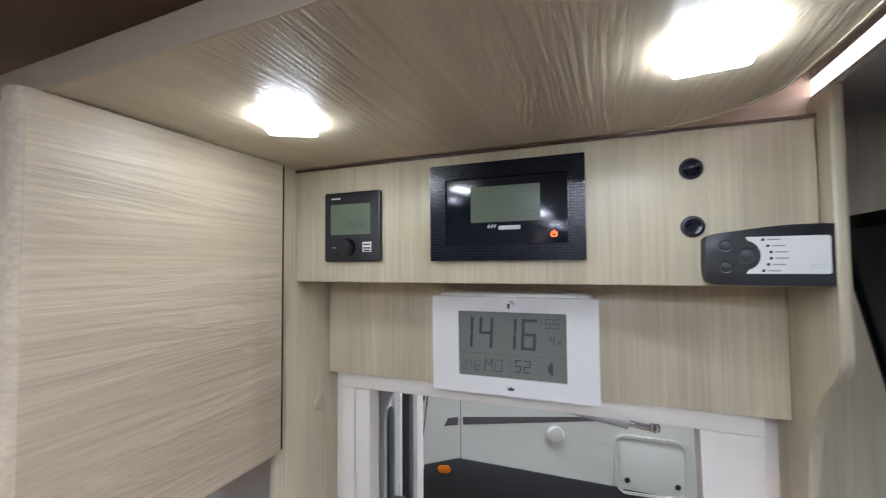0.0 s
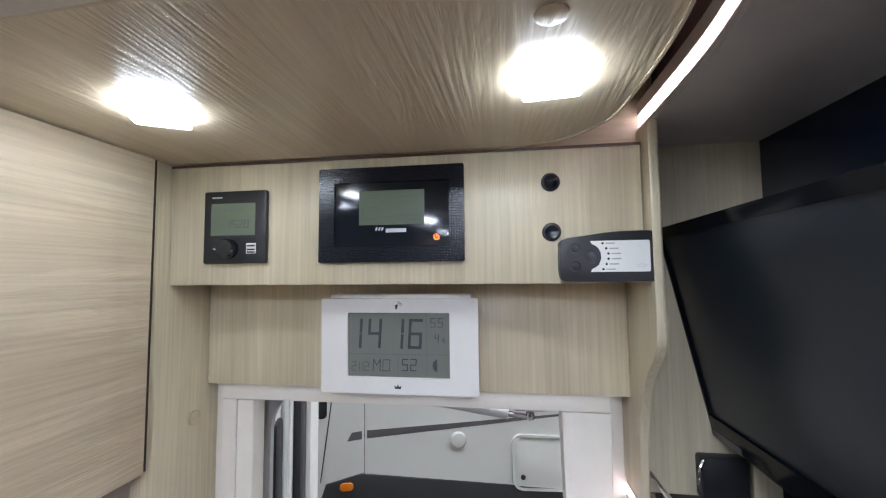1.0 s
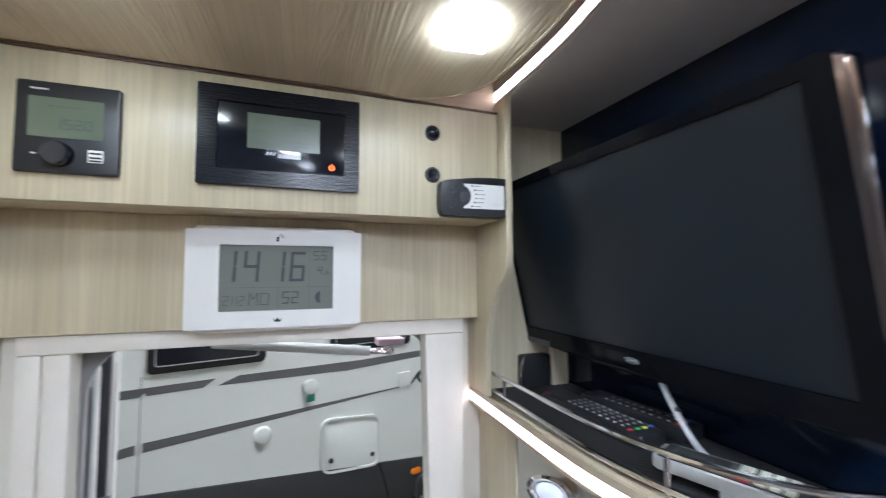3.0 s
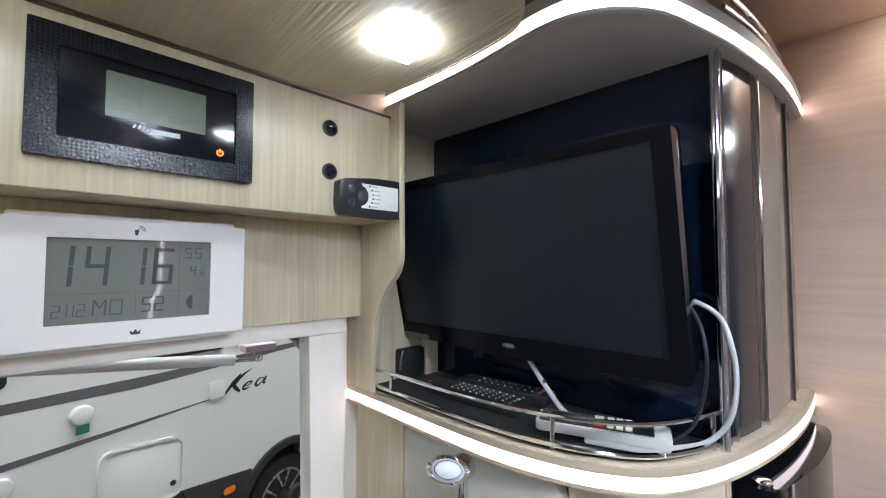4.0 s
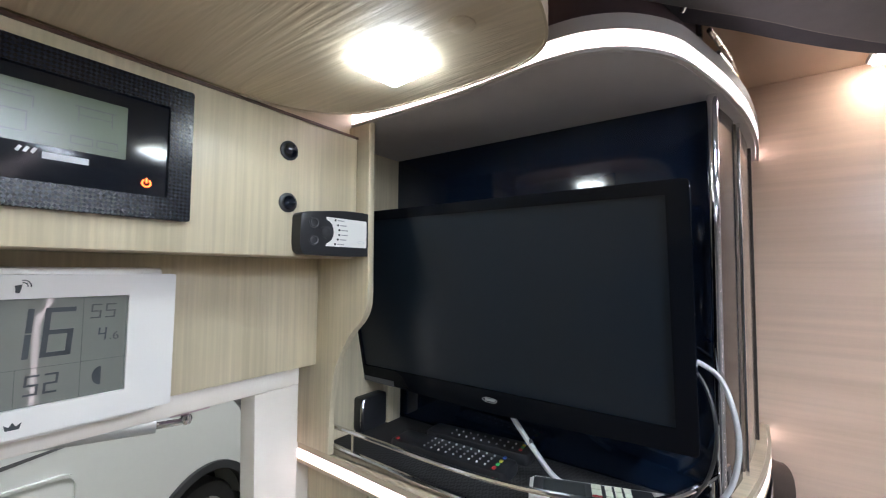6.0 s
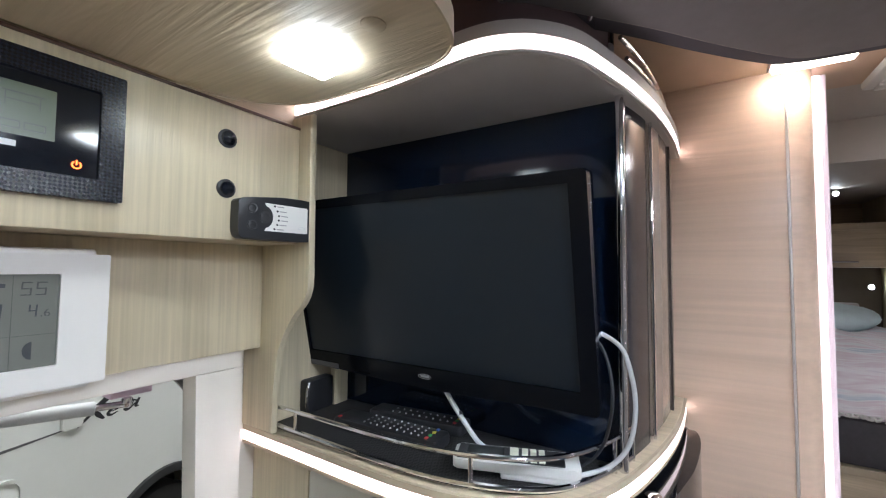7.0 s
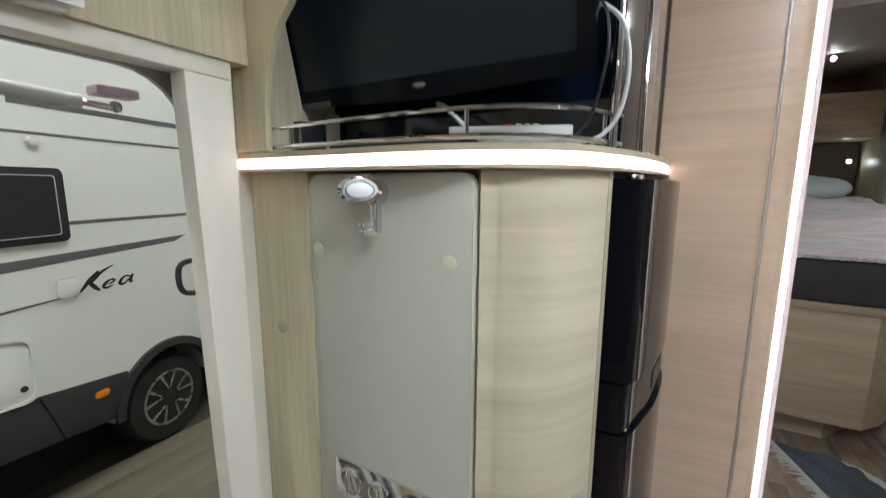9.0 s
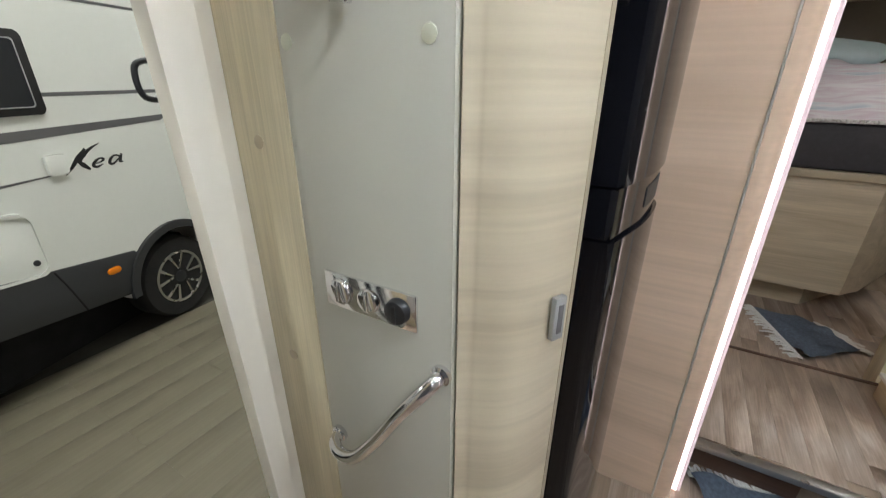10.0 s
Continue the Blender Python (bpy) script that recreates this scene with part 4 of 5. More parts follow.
part("display", slab(round_rect(-0.011, 0.017, 0.018, 0.070, 0.002, 3), (0.0253, 0.0257), 0.0, None, hf), plain("handset_display", (0.05, 0.055, 0.055), 0.15, vary=0.05), case, "dark grey display")
for j, v in enumerate((0.004, -0.011, -0.0225, -0.034)):
    for i in range(3):
        wide = 0.006 if j == 0 else 0.0042
        part("key", slab(round_rect(-0.0135 + 0.0115 * i, -0.0035 + 0.0115 * i, v - wide, v + wide, 0.001, 2), (0.0253, 0.0268), 0.0, None, hf), RED if (i == 0 and j == 0) else CAP, case)
CABLE_GREY = plain("pale_cable", (0.52, 0.54, 0.55), 0.45, vary=0.04)
cable = thing("aerial_cable", (0.5, -0.4, 1.25), "pale grey aerial cable looping round the television", "cable")
part("loop", tube(smooth_line([(0.540, -0.372, 1.419), (0.552, -0.391, 1.414), (0.560, -0.411, 1.397), (0.553, -0.422, 1.366), (0.551, -0.4255, 1.335), (0.554, -0.422, 1.302), (0.556, -0.413, 1.277), (0.550, -0.396, 1.258), (0.530, -0.372, 1.2508), (0.508, -0.352, 1.2508)], 8), 0.0028, 10), CABLE_GREY, cable)
lead = thing("aerial_lead", (0.5, -0.22, 1.25), "pale grey lead running down to the handset", "cable")
part("run", tube(smooth_line([(0.545, -0.165, 1.318), (0.528, -0.185, 1.310), (0.515, -0.215, 1.288), (0.512, -0.245, 1.262), (0.520, -0.275, 1.2525)], 8), 0.0034, 10), CABLE_GREY, lead)
part("tie", tube([(0.519, -0.207, 1.2945), (0.517, -0.211, 1.2915)], 0.0042, 8), BLACK, lead, "black cable tie")
thin = thing("power_lead", (0.55, -0.4, 1.25), "thin black power lead on the shelf", "cable")
part("run", tube(smooth_line([(0.535, -0.37, 1.43), (0.515, -0.398, 1.40), (0.505, -0.408, 1.36), (0.512, -0.402, 1.315), (0.535, -0.385, 1.275), (0.535, -0.36, 1.2505)], 6), 0.0018, 8), BLACK, thin)

# ---- drop-down bed, ceiling lamps ----
bed_edge = smooth_line([(0.30, -0.335), (0.36, -0.320), (0.405, -0.290), (0.438, -0.275), (0.479, -0.318), (0.537, -0.371), (0.602, -0.430), (0.674, -0.490), (0.758, -0.568), (0.790, -0.612), (0.800, -0.680), (0.805, -0.78), (0.81, -1.10)], 5)
db = thing("drop_down_bed", (-0.2, -1.1, 1.80), "grey upholstered underside of the drop-down bed", "bed")
part("side", slab([tuple(q) for q in bed_edge] + [(0.81, -2.05), (-1.5, -2.05), (-1.5, -0.335)], (1.800, 1.854), 0.010), NAVY_FABRIC, db, "blue-grey padded side")
ins = offset(bed_edge, -0.036)
part("underside", slab([tuple(q) for q in ins[14:]] + [(0.77, -2.0), (-1.45, -2.0), (-1.45, -0.385), (0.36, -0.385)], (1.790, 1.7995), 0.005), FABRIC, db, "pale grey upholstered panel")
part("piping", tube([(q[0], q[1], 1.7935) for q in ins[14:]], 0.003, 6), CEILING, db, "pale piping")
lamp = thing("ceiling_lamp", (0.91, -0.66, 1.856), "lit flat ceiling lamp between bed and washroom wall", "lamp")
part("housing", box(0.884, 0.932, -0.722, -0.604, 1.8455, 1.8558, 0.003), WHITE, lamp)
part("lens", box(0.889, 0.927, -0.716, -0.610, 1.8405, 1.8452, 0.002), LAMP_SOFT, lamp, "glowing lens")
vent = thing("air_vent", (1.04, -0.88, 1.84), "white slatted air vent on the ceiling", "vent")
part("frame", box(0.955, 1.095, -1.05, -0.765, 1.838, 1.8555, 0.006), WHITE, vent)
for i in range(7):
    part("slat", box(0.965 + 0.018 * i, 0.975 + 0.018 * i, -1.03, -0.78, 1.832, 1.8375, 0.001), WHITE, vent)
# the first is mirrored in the control panel; the other two are added fill
for x, y in ((0.15, -0.86), (0.45, -1.42), (-0.80, -1.15)):
    rl2 = thing("room_light", (x, y, 1.79), "unseen flat room light set under the drop-down bed", "lamp", "lamps under the bed")
    part("rim", ring(round_rect(x - 0.085, x + 0.085, y - 0.045, y + 0.045, 0.01, 3), round_rect(x - 0.078, x + 0.078, y - 0.038, y + 0.038, 0.008, 3), (1.781, 1.7898)), CHROME, rl2)
    part("lens", slab(round_rect(x - 0.077, x + 0.077, y - 0.037, y + 0.037, 0.008, 3), (1.7835, 1.7895)), ROOM, rl2, "glowing lens")

strip = thing("light_strip", (0.52, -2.195, 1.3), "slim glowing light strip on the opposite wall", "lamp")
part("profile", tube(smooth_line([(0.47, -2.193, 0.30), (0.47, -2.193, 1.12), (0.475, -2.193, 1.17), (0.505, -2.193, 1.24), (0.512, -2.193, 1.29), (0.512, -2.193, 1.74)], 6), 0.0068, 8), STEEL, strip)
part("lens", tube(smooth_line([(0.47, -2.184, 0.31), (0.47, -2.184, 1.12), (0.475, -2.184, 1.17), (0.505, -2.184, 1.24), (0.512, -2.184, 1.29), (0.512, -2.184, 1.73)], 6), 0.0065, 8), STRIP, strip, "glowing LED lens")

# ---- sleeping area ----
BEDDING = plain("pink_blue_quilt", (0.62, 0.58, 0.62), 0.85, vary=0.25, scale=14, bump=0.3, bump_scale=120, stretch=(0.6, 3.0, 1.0))
nodes, links = BEDDING.node_tree.nodes, BEDDING.node_tree.links
co, mp, nz, ramp = nodes.new("ShaderNodeTexCoord"), nodes.new("ShaderNodeMapping"), nodes.new("ShaderNodeTexNoise"), nodes.new("ShaderNodeValToRGB")
mp.inputs["Scale"].default_value = (9.0, 1.0, 2.0)
nz.inputs["Scale"].default_value, nz.inputs["Detail"].default_value, nz.inputs["Distortion"].default_value = 2.0, 3, 0.6
links.new(co.outputs["Object"], mp.inputs[0]), links.new(mp.outputs[0], nz.inputs["Vector"]), links.new(nz.outputs[0], ramp.inputs[0])
el = ramp.color_ramp.elements
el[0].position, el[0].color = 0.30, (0.45, 0.52, 0.60, 1)
el[1].position, el[1].color = 0.72, (0.50, 0.42, 0.52, 1)
for pos, col in ((0.42, (0.70, 0.70, 0.72, 1)), (0.52, (0.62, 0.52, 0.58, 1)), (0.62, (0.72, 0.70, 0.72, 1))):
    el.new(pos).color = col
links.new(ramp.outputs[0], nodes["Principled BSDF"].inputs["Base Color"])
MATTRESS = plain("dark_grey_mattress", (0.06, 0.058, 0.065), 0.85, vary=0.2, scale=60, bump=0.4, bump_scale=600)
RUG_BLUE = plain("blue_grey_rug", (0.16, 0.20, 0.27), 0.95, vary=0.5, scale=90, bump=0.8, bump_scale=300)
FRINGE = plain("pale_fringe", (0.62, 0.62, 0.60), 0.95, vary=0.2, scale=200)
bed = thing("island_bed", (3.2, -1.1, 0.112), "oak island bed with a grey mattress and rumpled striped bedding", "bed")
plan = [(2.37, -0.72), (2.37, -1.29), (2.47, -1.38), (2.86, -1.60), (4.2, -1.60), (4.2, -0.72)]
part("base", slab(plan, (0.120, 0.655), 0.006), WOOD_Y, bed, "oak bed base")
part("plinth", slab([(2.50, -0.75), (2.50, -1.20), (2.9, -1.50), (4.2, -1.50), (4.2, -0.75)], (-0.0215, 0.1195)), WOOD_Y, bed)
part("top_rail", slab([(2.345, -0.72), (2.345, -1.30), (2.46, -1.40), (2.86, -1.62), (4.2, -1.62), (4.2, -0.72)], (0.6555, 0.690), 0.006), EDGE, bed, "pale rail")
part("mattress", slab([(2.345, -0.72), (2.345, -1.31), (2.45, -1.42), (2.86, -1.64), (4.2, -1.64), (4.2, -0.72)], (0.6905, 0.885), 0.03), MATTRESS, bed, "dark grey mattress")
bm = bmesh.new()
nx, ny = 44, 30
grid = []
for i in range(nx + 1):
    row = []
    for j in range(ny + 1):
        x, y = 2.36 + 1.75 * i / nx, -1.62 + 0.90 * j / ny
        lump = noise.noise(Vector((x * 2.2, y * 2.6, 0.3))) * 0.07 + noise.noise(Vector((x * 7, y * 9, 2.0))) * 0.022
        rim = min(1.0, 6 * i / nx, 6 * j / ny, 6 * (1 - j / ny))
        z = 0.888 + rim * max(0.02, 0.10 + 0.17 * math.sin(min(1, max(0, (x - 2.5) / 1.3)) * math.pi / 2) + lump)
        row.append(bm.verts.new((x + 0.02 * noise.noise(Vector((y * 8, 0.2, 0))), y, z)))
    grid.append(row)
for i in range(nx):
    for j in range(ny):
        bm.faces.new((grid[i][j], grid[i + 1][j], grid[i + 1][j + 1], grid[i][j + 1]))
base = [bm.verts.new((v.co.x, v.co.y, 0.886)) for v in (grid[0][0], grid[nx][0], grid[nx][ny], grid[0][ny])]
bm.faces.new(base)
for a, line in ((0, [grid[i][0] for i in range(nx + 1)]), (1, [grid[nx][j] for j in range(ny + 1)]), (2, [grid[i][ny] for i in range(nx, -1, -1)]), (3, [grid[0][j] for j in range(ny, -1, -1)])):
    bm.faces.new([base[a]] + line + [base[(a + 1) % 4]])
quilt = thing("quilt", (3.2, -1.15, 0.886), "rumpled pale pink and blue striped quilt on the bed", "quilt")
part("cover", bm, BEDDING, quilt)
bm = bmesh.new()
rnd = random.Random(5)
for k in range(110):
    y = -1.62 + 0.90 * k / 109
    out = rnd.uniform(0.012, 0.035)
    tube([(2.372, y, 0.898), (2.366 - out * 0.5, y + rnd.uniform(-0.01, 0.01), 0.897), (2.364 - out, y + rnd.uniform(-0.02, 0.02), 0.8895)], 0.0035, 5, bm)
part("hem", bm, FRINGE, quilt, "frayed white hem")
pil = bmesh.new()
bmesh.ops.create_uvsphere(pil, u_segments=28, v_segments=16, radius=1, matrix=Matrix.Translation((3.64, -1.12, 1.19)) @ Matrix.Diagonal((0.22, 0.36, 0.10, 1)))
for v in pil.verts:
    v.co.z += 0.03 * noise.noise(v.co * 5)
solid("pillow", pil, plain("pale_blue_cotton", (0.55, 0.66, 0.68), 0.85, vary=0.1, scale=20), "pale blue pillow at the bed head", "pillow")
catch = thing("door_catch", (0.37, 0.165, 1.05), "small black catch loop on the outer edge of the entrance", "catch")
part("loop", tube(smooth_line([(0.364, 0.166, 1.078), (0.342, 0.172, 1.077), (0.331, 0.173, 1.070), (0.328, 0.173, 1.052), (0.331, 0.173, 1.034), (0.341, 0.172, 1.026), (0.364, 0.166, 1.025)], 5), 0.0042, 10), BLACK, catch)
part("plate", box(0.366, 0.384, 0.1602, 0.1660, 1.012, 1.088, 0.002), BLACK, catch)
oc = thing("overhead_cupboard", (3.9, -1.2, 1.50), "pale oak overhead cupboard above the bed head", "cabinet")
part("body", box(3.62, 4.25, -1.57, -0.5, 1.515, 1.80, 0.004), WOOD_Y, oc)
for y0, y1 in ((-1.565, -1.05), (-1.045, -0.51)):
    d = part("door", box(3.602, 3.6195, y0, y1, 1.525, 1.755, 0.003), WOOD_Y, oc, "oak cupboard door")
    part("handle", tube([(3.592, (y0 + y1) / 2 - 0.07, 1.55), (3.592, (y0 + y1) / 2 + 0.07, 1.55)], 0.006, 8), CHROME, d, "chrome handle")
for pos in ((3.895, -1.51, 1.381), (3.42, -1.244, 1.97)):
    sp = thing("bed_spotlight", pos, "small lit spotlight by the bed", "lamp", "bed spotlights")
    ax = (-1, 0, 0) if pos[0] > 3 else (0, 0, -1)
    part("body", turned([(0.018, -0.029), (0.020, 0.0), (0.018, 0.004)], pos, ax, 18), CHROME, sp)
    part("lens", turned([(0.015, 0.004), (0.013, 0.007), (0.007, 0.009)], pos, ax, 18), SPOT, sp, "glowing lens")
hb = thing("headboard", (4.1, -1.0, 0.9), "dark brown headboard niche with a grey padded board", "headboard")
part("panel", box(3.93, 4.2595, -1.57, -0.50, 0.60, 1.5145, 0.004), plain("brown_niche_foil", (0.15, 0.12, 0.095), 0.5, vary=0.1), hb)
part("padded_board", box(3.895, 3.9295, -1.45, -0.52, 0.90, 1.27, 0.012), NICHE, hb, "grey padded board")
wd = thing("wardrobe", (3.9, -1.9, 0.112), "pale oak wardrobe beside the bed head", "cabinet")
part("body", box(3.46, 4.2595, -2.195, -1.575, 0.1145, 1.9995, 0.004), WOOD_Z, wd)
part("door", box(3.442, 3.4595, -2.19, -1.58, 0.13, 1.985, 0.003), WOOD_Z, wd, "oak wardrobe door")
side_box = thing("low_cupboard", (1.72, -1.6, -0.022), "low oak cupboard beside the passage", "cabinet")
part("body", box(1.674, 1.755, -1.95, -1.235, -0.0215, 0.60, 0.003), WOOD_Z, side_box)
part("top", box(1.670, 1.760, -1.955, -1.230, 0.6005, 0.622, 0.004), WHITE, side_box, "white top")
plat = thing("side_step", (1.4, -1.4, 0.112), "low oak step with a white top beside the passage", "step")
part("body", box(1.20, 1.585, -1.90, -1.205, 0.1165, 0.190, 0.003), WOOD_X, plat)
part("top", box(1.195, 1.590, -1.905, -1.198, 0.1905, 0.204, 0.003), WHITE, plat, "white top")


def rug(name_label, corners, z, seed):
    r = thing("rug", (*corners[0], z), name_label, "rug", "rugs")
    bm = bmesh.new()
    n = 16
    a, b, c, d = (Vector((*q, 0)) for q in corners)
    g = []
    for i in range(n + 1):
        row = []
        for j in range(n + 1):
            s, t = i / n, j / n
            p = (a * (1 - s) + b * s) * (1 - t) + (d * (1 - s) + c * s) * t
            h = 0.012 + 0.05 * max(0, noise.noise(Vector((p.x * 9 + seed, p.y * 9, 0)))) + 0.006 * noise.noise(Vector((p.x * 30, p.y * 30, seed)))
            p.x += 0.03 * noise.noise(Vector((p.y * 6, seed, 0)))
            row.append(bm.verts.new((p.x, p.y, z + max(0.004, h))))
        g.append(row)
    for i in range(n):
        for j in range(n):
            bm.faces.new((g[i][j], g[i + 1][j], g[i + 1][j + 1], g[i][j + 1]))
    bmesh.ops.solidify(bm, geom=bm.faces[:], thickness=0.004)
    part("weave", bm, RUG_BLUE, r, "blue-grey woven pile")
    bm = bmesh.new()
    rnd = random.Random(seed)
    for side in (0, n):
        for k in range(46):
            s, t = side / n, k / 45
            p = (a * (1 - s) + b * s) * (1 - t) + (d * (1 - s) + c * s) * t
            out = ((b - a) * (1 if side else -1)).normalized() * rnd.uniform(0.03, 0.06) + Vector((rnd.uniform(-0.015, 0.015), rnd.uniform(-0.015, 0.015), 0))
            tube([(p.x, p.y, z + 0.012), (p.x + out.x * 0.5, p.y + out.y * 0.5, z + 0.012), (p.x + out.x, p.y + out.y, z + 0.004)], 0.0035, 5, bm)
    part("fringe", bm, FRINGE, r, "frayed white fringe", "stuff")


rug("blue-grey fringed rug lying crumpled before the bed", [(2.33, -0.985), (2.30, -1.22), (2.12, -1.345), (1.93, -1.12)], -0.0175, 3)
rug("blue-grey fringed rug on the floor by the step", [(0.62, -0.90), (1.06, -0.72), (1.14, -1.02), (0.72, -1.30)], 0.001, 8)

# fill light added out of view to brighten the sleeping area
lamp = thing("ceiling_lamp", (2.3, -1.85, 2.195), "unseen flat ceiling light added to brighten the bed area", "lamp")
part("housing", box(2.15, 2.45, -1.95, -1.75, 2.182, 2.1995, 0.004), WHITE, lamp)
part("lens", box(2.17, 2.43, -1.935, -1.765, 2.176, 2.1815, 0.002), REAR, lamp, "glowing lens")

# ---- the hall outside and the parked motorhome ----
HALL_FLOOR = wood("hall_plank", 0, (0.16, 0.145, 0.102), (0.138, 0.123, 0.085), 0.5, 0.35, 0.5, 0.05)
BODY = plain("white_vehicle_paint", (0.70, 0.72, 0.69), 0.22, vary=0.02, coat=0.3)
SKIRT = plain("graphite_skirt", (0.030, 0.032, 0.035), 0.45, vary=0.08)
STRIPE = plain("grey_decal", (0.11, 0.11, 0.115), 0.4, vary=0.05)
TYRE = plain("tyre_rubber", (0.012, 0.012, 0.012), 0.8, vary=0.2)
AMBER = plain("amber_lens", (0.75, 0.22, 0.01), 0.25, vary=0.03)
TAG = plain("green_tag", (0.02, 0.16, 0.10), 0.5, vary=0.05)
UNDER = plain("under_shadow_and_seam_black", (0.008, 0.008, 0.008), 0.9, vary=0.1)
structure("ground", box(-30, 30, 0.16, 40, -0.95, -0.862), plain("hall_concrete", (0.045, 0.042, 0.034), 0.8, vary=0.15, scale=3), "dull concrete ground of the hall")
planks = thing("hall_floor", (1, 1.5, -0.862), "greenish-brown plank-look hall floor outside the entrance", "floor", "", "structure")
pm = None
for i in range(-2, 14):
    for j in range(-2, 4):
        if pm is None:
            b0 = box(-0.6011, 0.6011, -0.0996, 0.0996, -0.006, 0.006, 0.0006)
            pm = finish(b0, "plank", HALL_FLOOR)
        pl = new("plank", pm)
        pl.parent = planks
        pl.location = (-1.0 + 1.203 * j + 0.6 * (i % 2), -1.25 + 0.2 * i, 0.0065)

# hall shell added out of view, to keep window reflections and shadows dark
HALL = plain("hall_lining", (0.12, 0.12, 0.12), 0.9, vary=0.1, scale=2)
bm = bmesh.new()
box(-14, 14, 11.9, 12, -0.86, 5, 0.0, bm), box(-14, -13.9, 0.2, 11.9, -0.86, 5, 0.0, bm), box(13.9, 14, 0.2, 11.9, -0.86, 5, 0.0, bm), box(-14, 14, -2.5, -2.4, 2.6, 5, 0.0, bm)
structure("wall_hall", bm, HALL, "unseen dull grey walls round the hall")
structure("ceiling_hall", box(-14, 14, -2.5, 12, 5.0, 5.1), HALL, "unseen dull grey ceiling over the hall")
HALL_LIGHT = glow("hall_tube", (1.0, 0.98, 0.925), HALL_POWER)
for x in (-3.0, 1.0, 5.0):
    for y in (0.9, 6.5):
        hlamp = thing("hall_lamp", (x, y, 4.8), "long lit hall ceiling lamp", "lamp", "hall lamps")
        part("housing", box(x - 1.5, x + 1.5, y - 0.18, y + 0.18, 4.82, 4.995, 0.01), WHITE, hlamp)
        part("tube", box(x - 1.45, x + 1.45, y - 0.15, y + 0.15, 4.76, 4.8195, 0.01), HALL_LIGHT, hlamp, "glowing tube cover")

VX = Vector((1, 0.29, 0)).normalized()
VN = Vector((0.29, -1, 0)).normalized()
VO = Vector((0.0, 2.48, 0))


def vf(s, z, w):
    """Along the vehicle's side, up, and out of it."""
    return VO + VX * s + VN * w + Vector((0, 0, z))


def flat(s0, s1, z0, z1, w0, w1, bevel=0.0, r=None):
    pts = round_rect(s0, s1, z0, z1, r, 5) if r else [(s0, z0), (s1, z0), (s1, z1), (s0, z1)]
    return slab(pts, (w0, w1), bevel, None, vf)


van = thing("parked_motorhome", vf(0.8, -0.85, 0), "white motorhome with grey stripes parked in the hall", "motorhome")
ARCH = [(1.622 + 0.455 * math.cos(radians(a)), -0.47 + 0.455 * math.sin(radians(a))) for a in range(180, -1, -9)]
part("body", slab([(-1.50, -0.05)] + [(1.167, -0.30)] + ARCH + [(3.4, -0.30), (3.4, 2.05), (-1.35, 2.05), (-1.48, 0.6)], (-2.1, 0.0), 0.0, None, vf), BODY, van, "white body shell")
part("skirt", slab([(-1.10, -0.12), (1.172, -0.430), (1.190, -0.33), (1.235, -0.235), (1.30, -0.155), (1.285, -0.128), (-0.78, 0.175), (-1.02, 0.12)], (-0.10, 0.012), 0.006, None, vf), SKIRT, van, "graphite lower skirt")
part("rear_skirt", slab([(2.07, -0.44), (3.4, -0.50), (3.4, -0.16), (2.05, -0.12)], (-0.10, 0.012), 0.006, None, vf), SKIRT, van, "graphite lower skirt")
# black block stands for the shadow on the ground beneath the body
part("under_shadow", flat(-1.0, 3.3, -0.848, -0.30, -1.9, -0.40), UNDER, van, "black block in place of the shadow under the body")
part("wheel_arch", slab(ARCH + [(1.622 + (p - 1.622) * 0.87, -0.47 + (q + 0.47) * 0.87) for p, q in ARCH[::-1]], (-0.05, 0.03), 0.0, None, vf), SKIRT, van, "grey wheel arch trim")
wheel = part("wheel", turned([(0.20, 0), (0.325, 0.0), (0.345, 0.03), (0.345, 0.19), (0.325, 0.22), (0.20, 0.22)], vf(1.622, -0.507, -0.25), VN, 40), TYRE, van, "black tyre")
part("rim", turned([(0.215, 0.205), (0.222, 0.226), (0.205, 0.228), (0.198, 0.205)], vf(1.622, -0.507, -0.25), VN, 40), STEEL, wheel, "silver rim ring")
part("hub", turned([(0.05, 0.20), (0.05, 0.228), (0.03, 0.234)], vf(1.622, -0.507, -0.25), VN, 20), BLACK, wheel, "black hub")
for k in range(5):
    a = radians(72 * k + 18)
    for d in (-0.30, 0.30):
        pts = [(1.622 + r * math.cos(a + e), -0.507 + r * math.sin(a + e)) for r, e in ((0.075, d * 0.35 - 0.08), (0.075, d * 0.35 + 0.08), (0.205, d + 0.06), (0.205, d - 0.06))]
        part("spoke", slab(pts, (-0.035, -0.022), 0.002, None, vf), STEEL, wheel, "silver spoke")
for s0, s1, z0, z1 in ((-0.96, -0.77, 0.725, 0.775), (-0.74, -0.45, 0.728, 0.775), (0.83, 2.4, 1.635, 1.670), (0.4, 2.4, 1.475, 1.492), (1.05, 2.4, 0.945, 0.968)):
    part("stripe", slab([(s0, z0), (s1, z0), (s1 + 0.07, z1), (s0, z1)], (0.0, 0.002), 0.0, None, vf), STRIPE, van, "grey decal stripe")
part("stripe", slab([(-0.37, 0.728), (0.5, 0.70), (1.78, 0.750), (1.88, 0.792), (0.6, 0.765), (-0.25, 0.775)], (0.0, 0.002), 0.0, None, vf), STRIPE, van, "grey decal stripe")
part("stripe", slab([(1.95, 0.79), (2.4, 0.79), (2.4, 0.75), (2.05, 0.75)], (0.0, 0.002), 0.0, None, vf), STRIPE, van, "grey decal stripe")
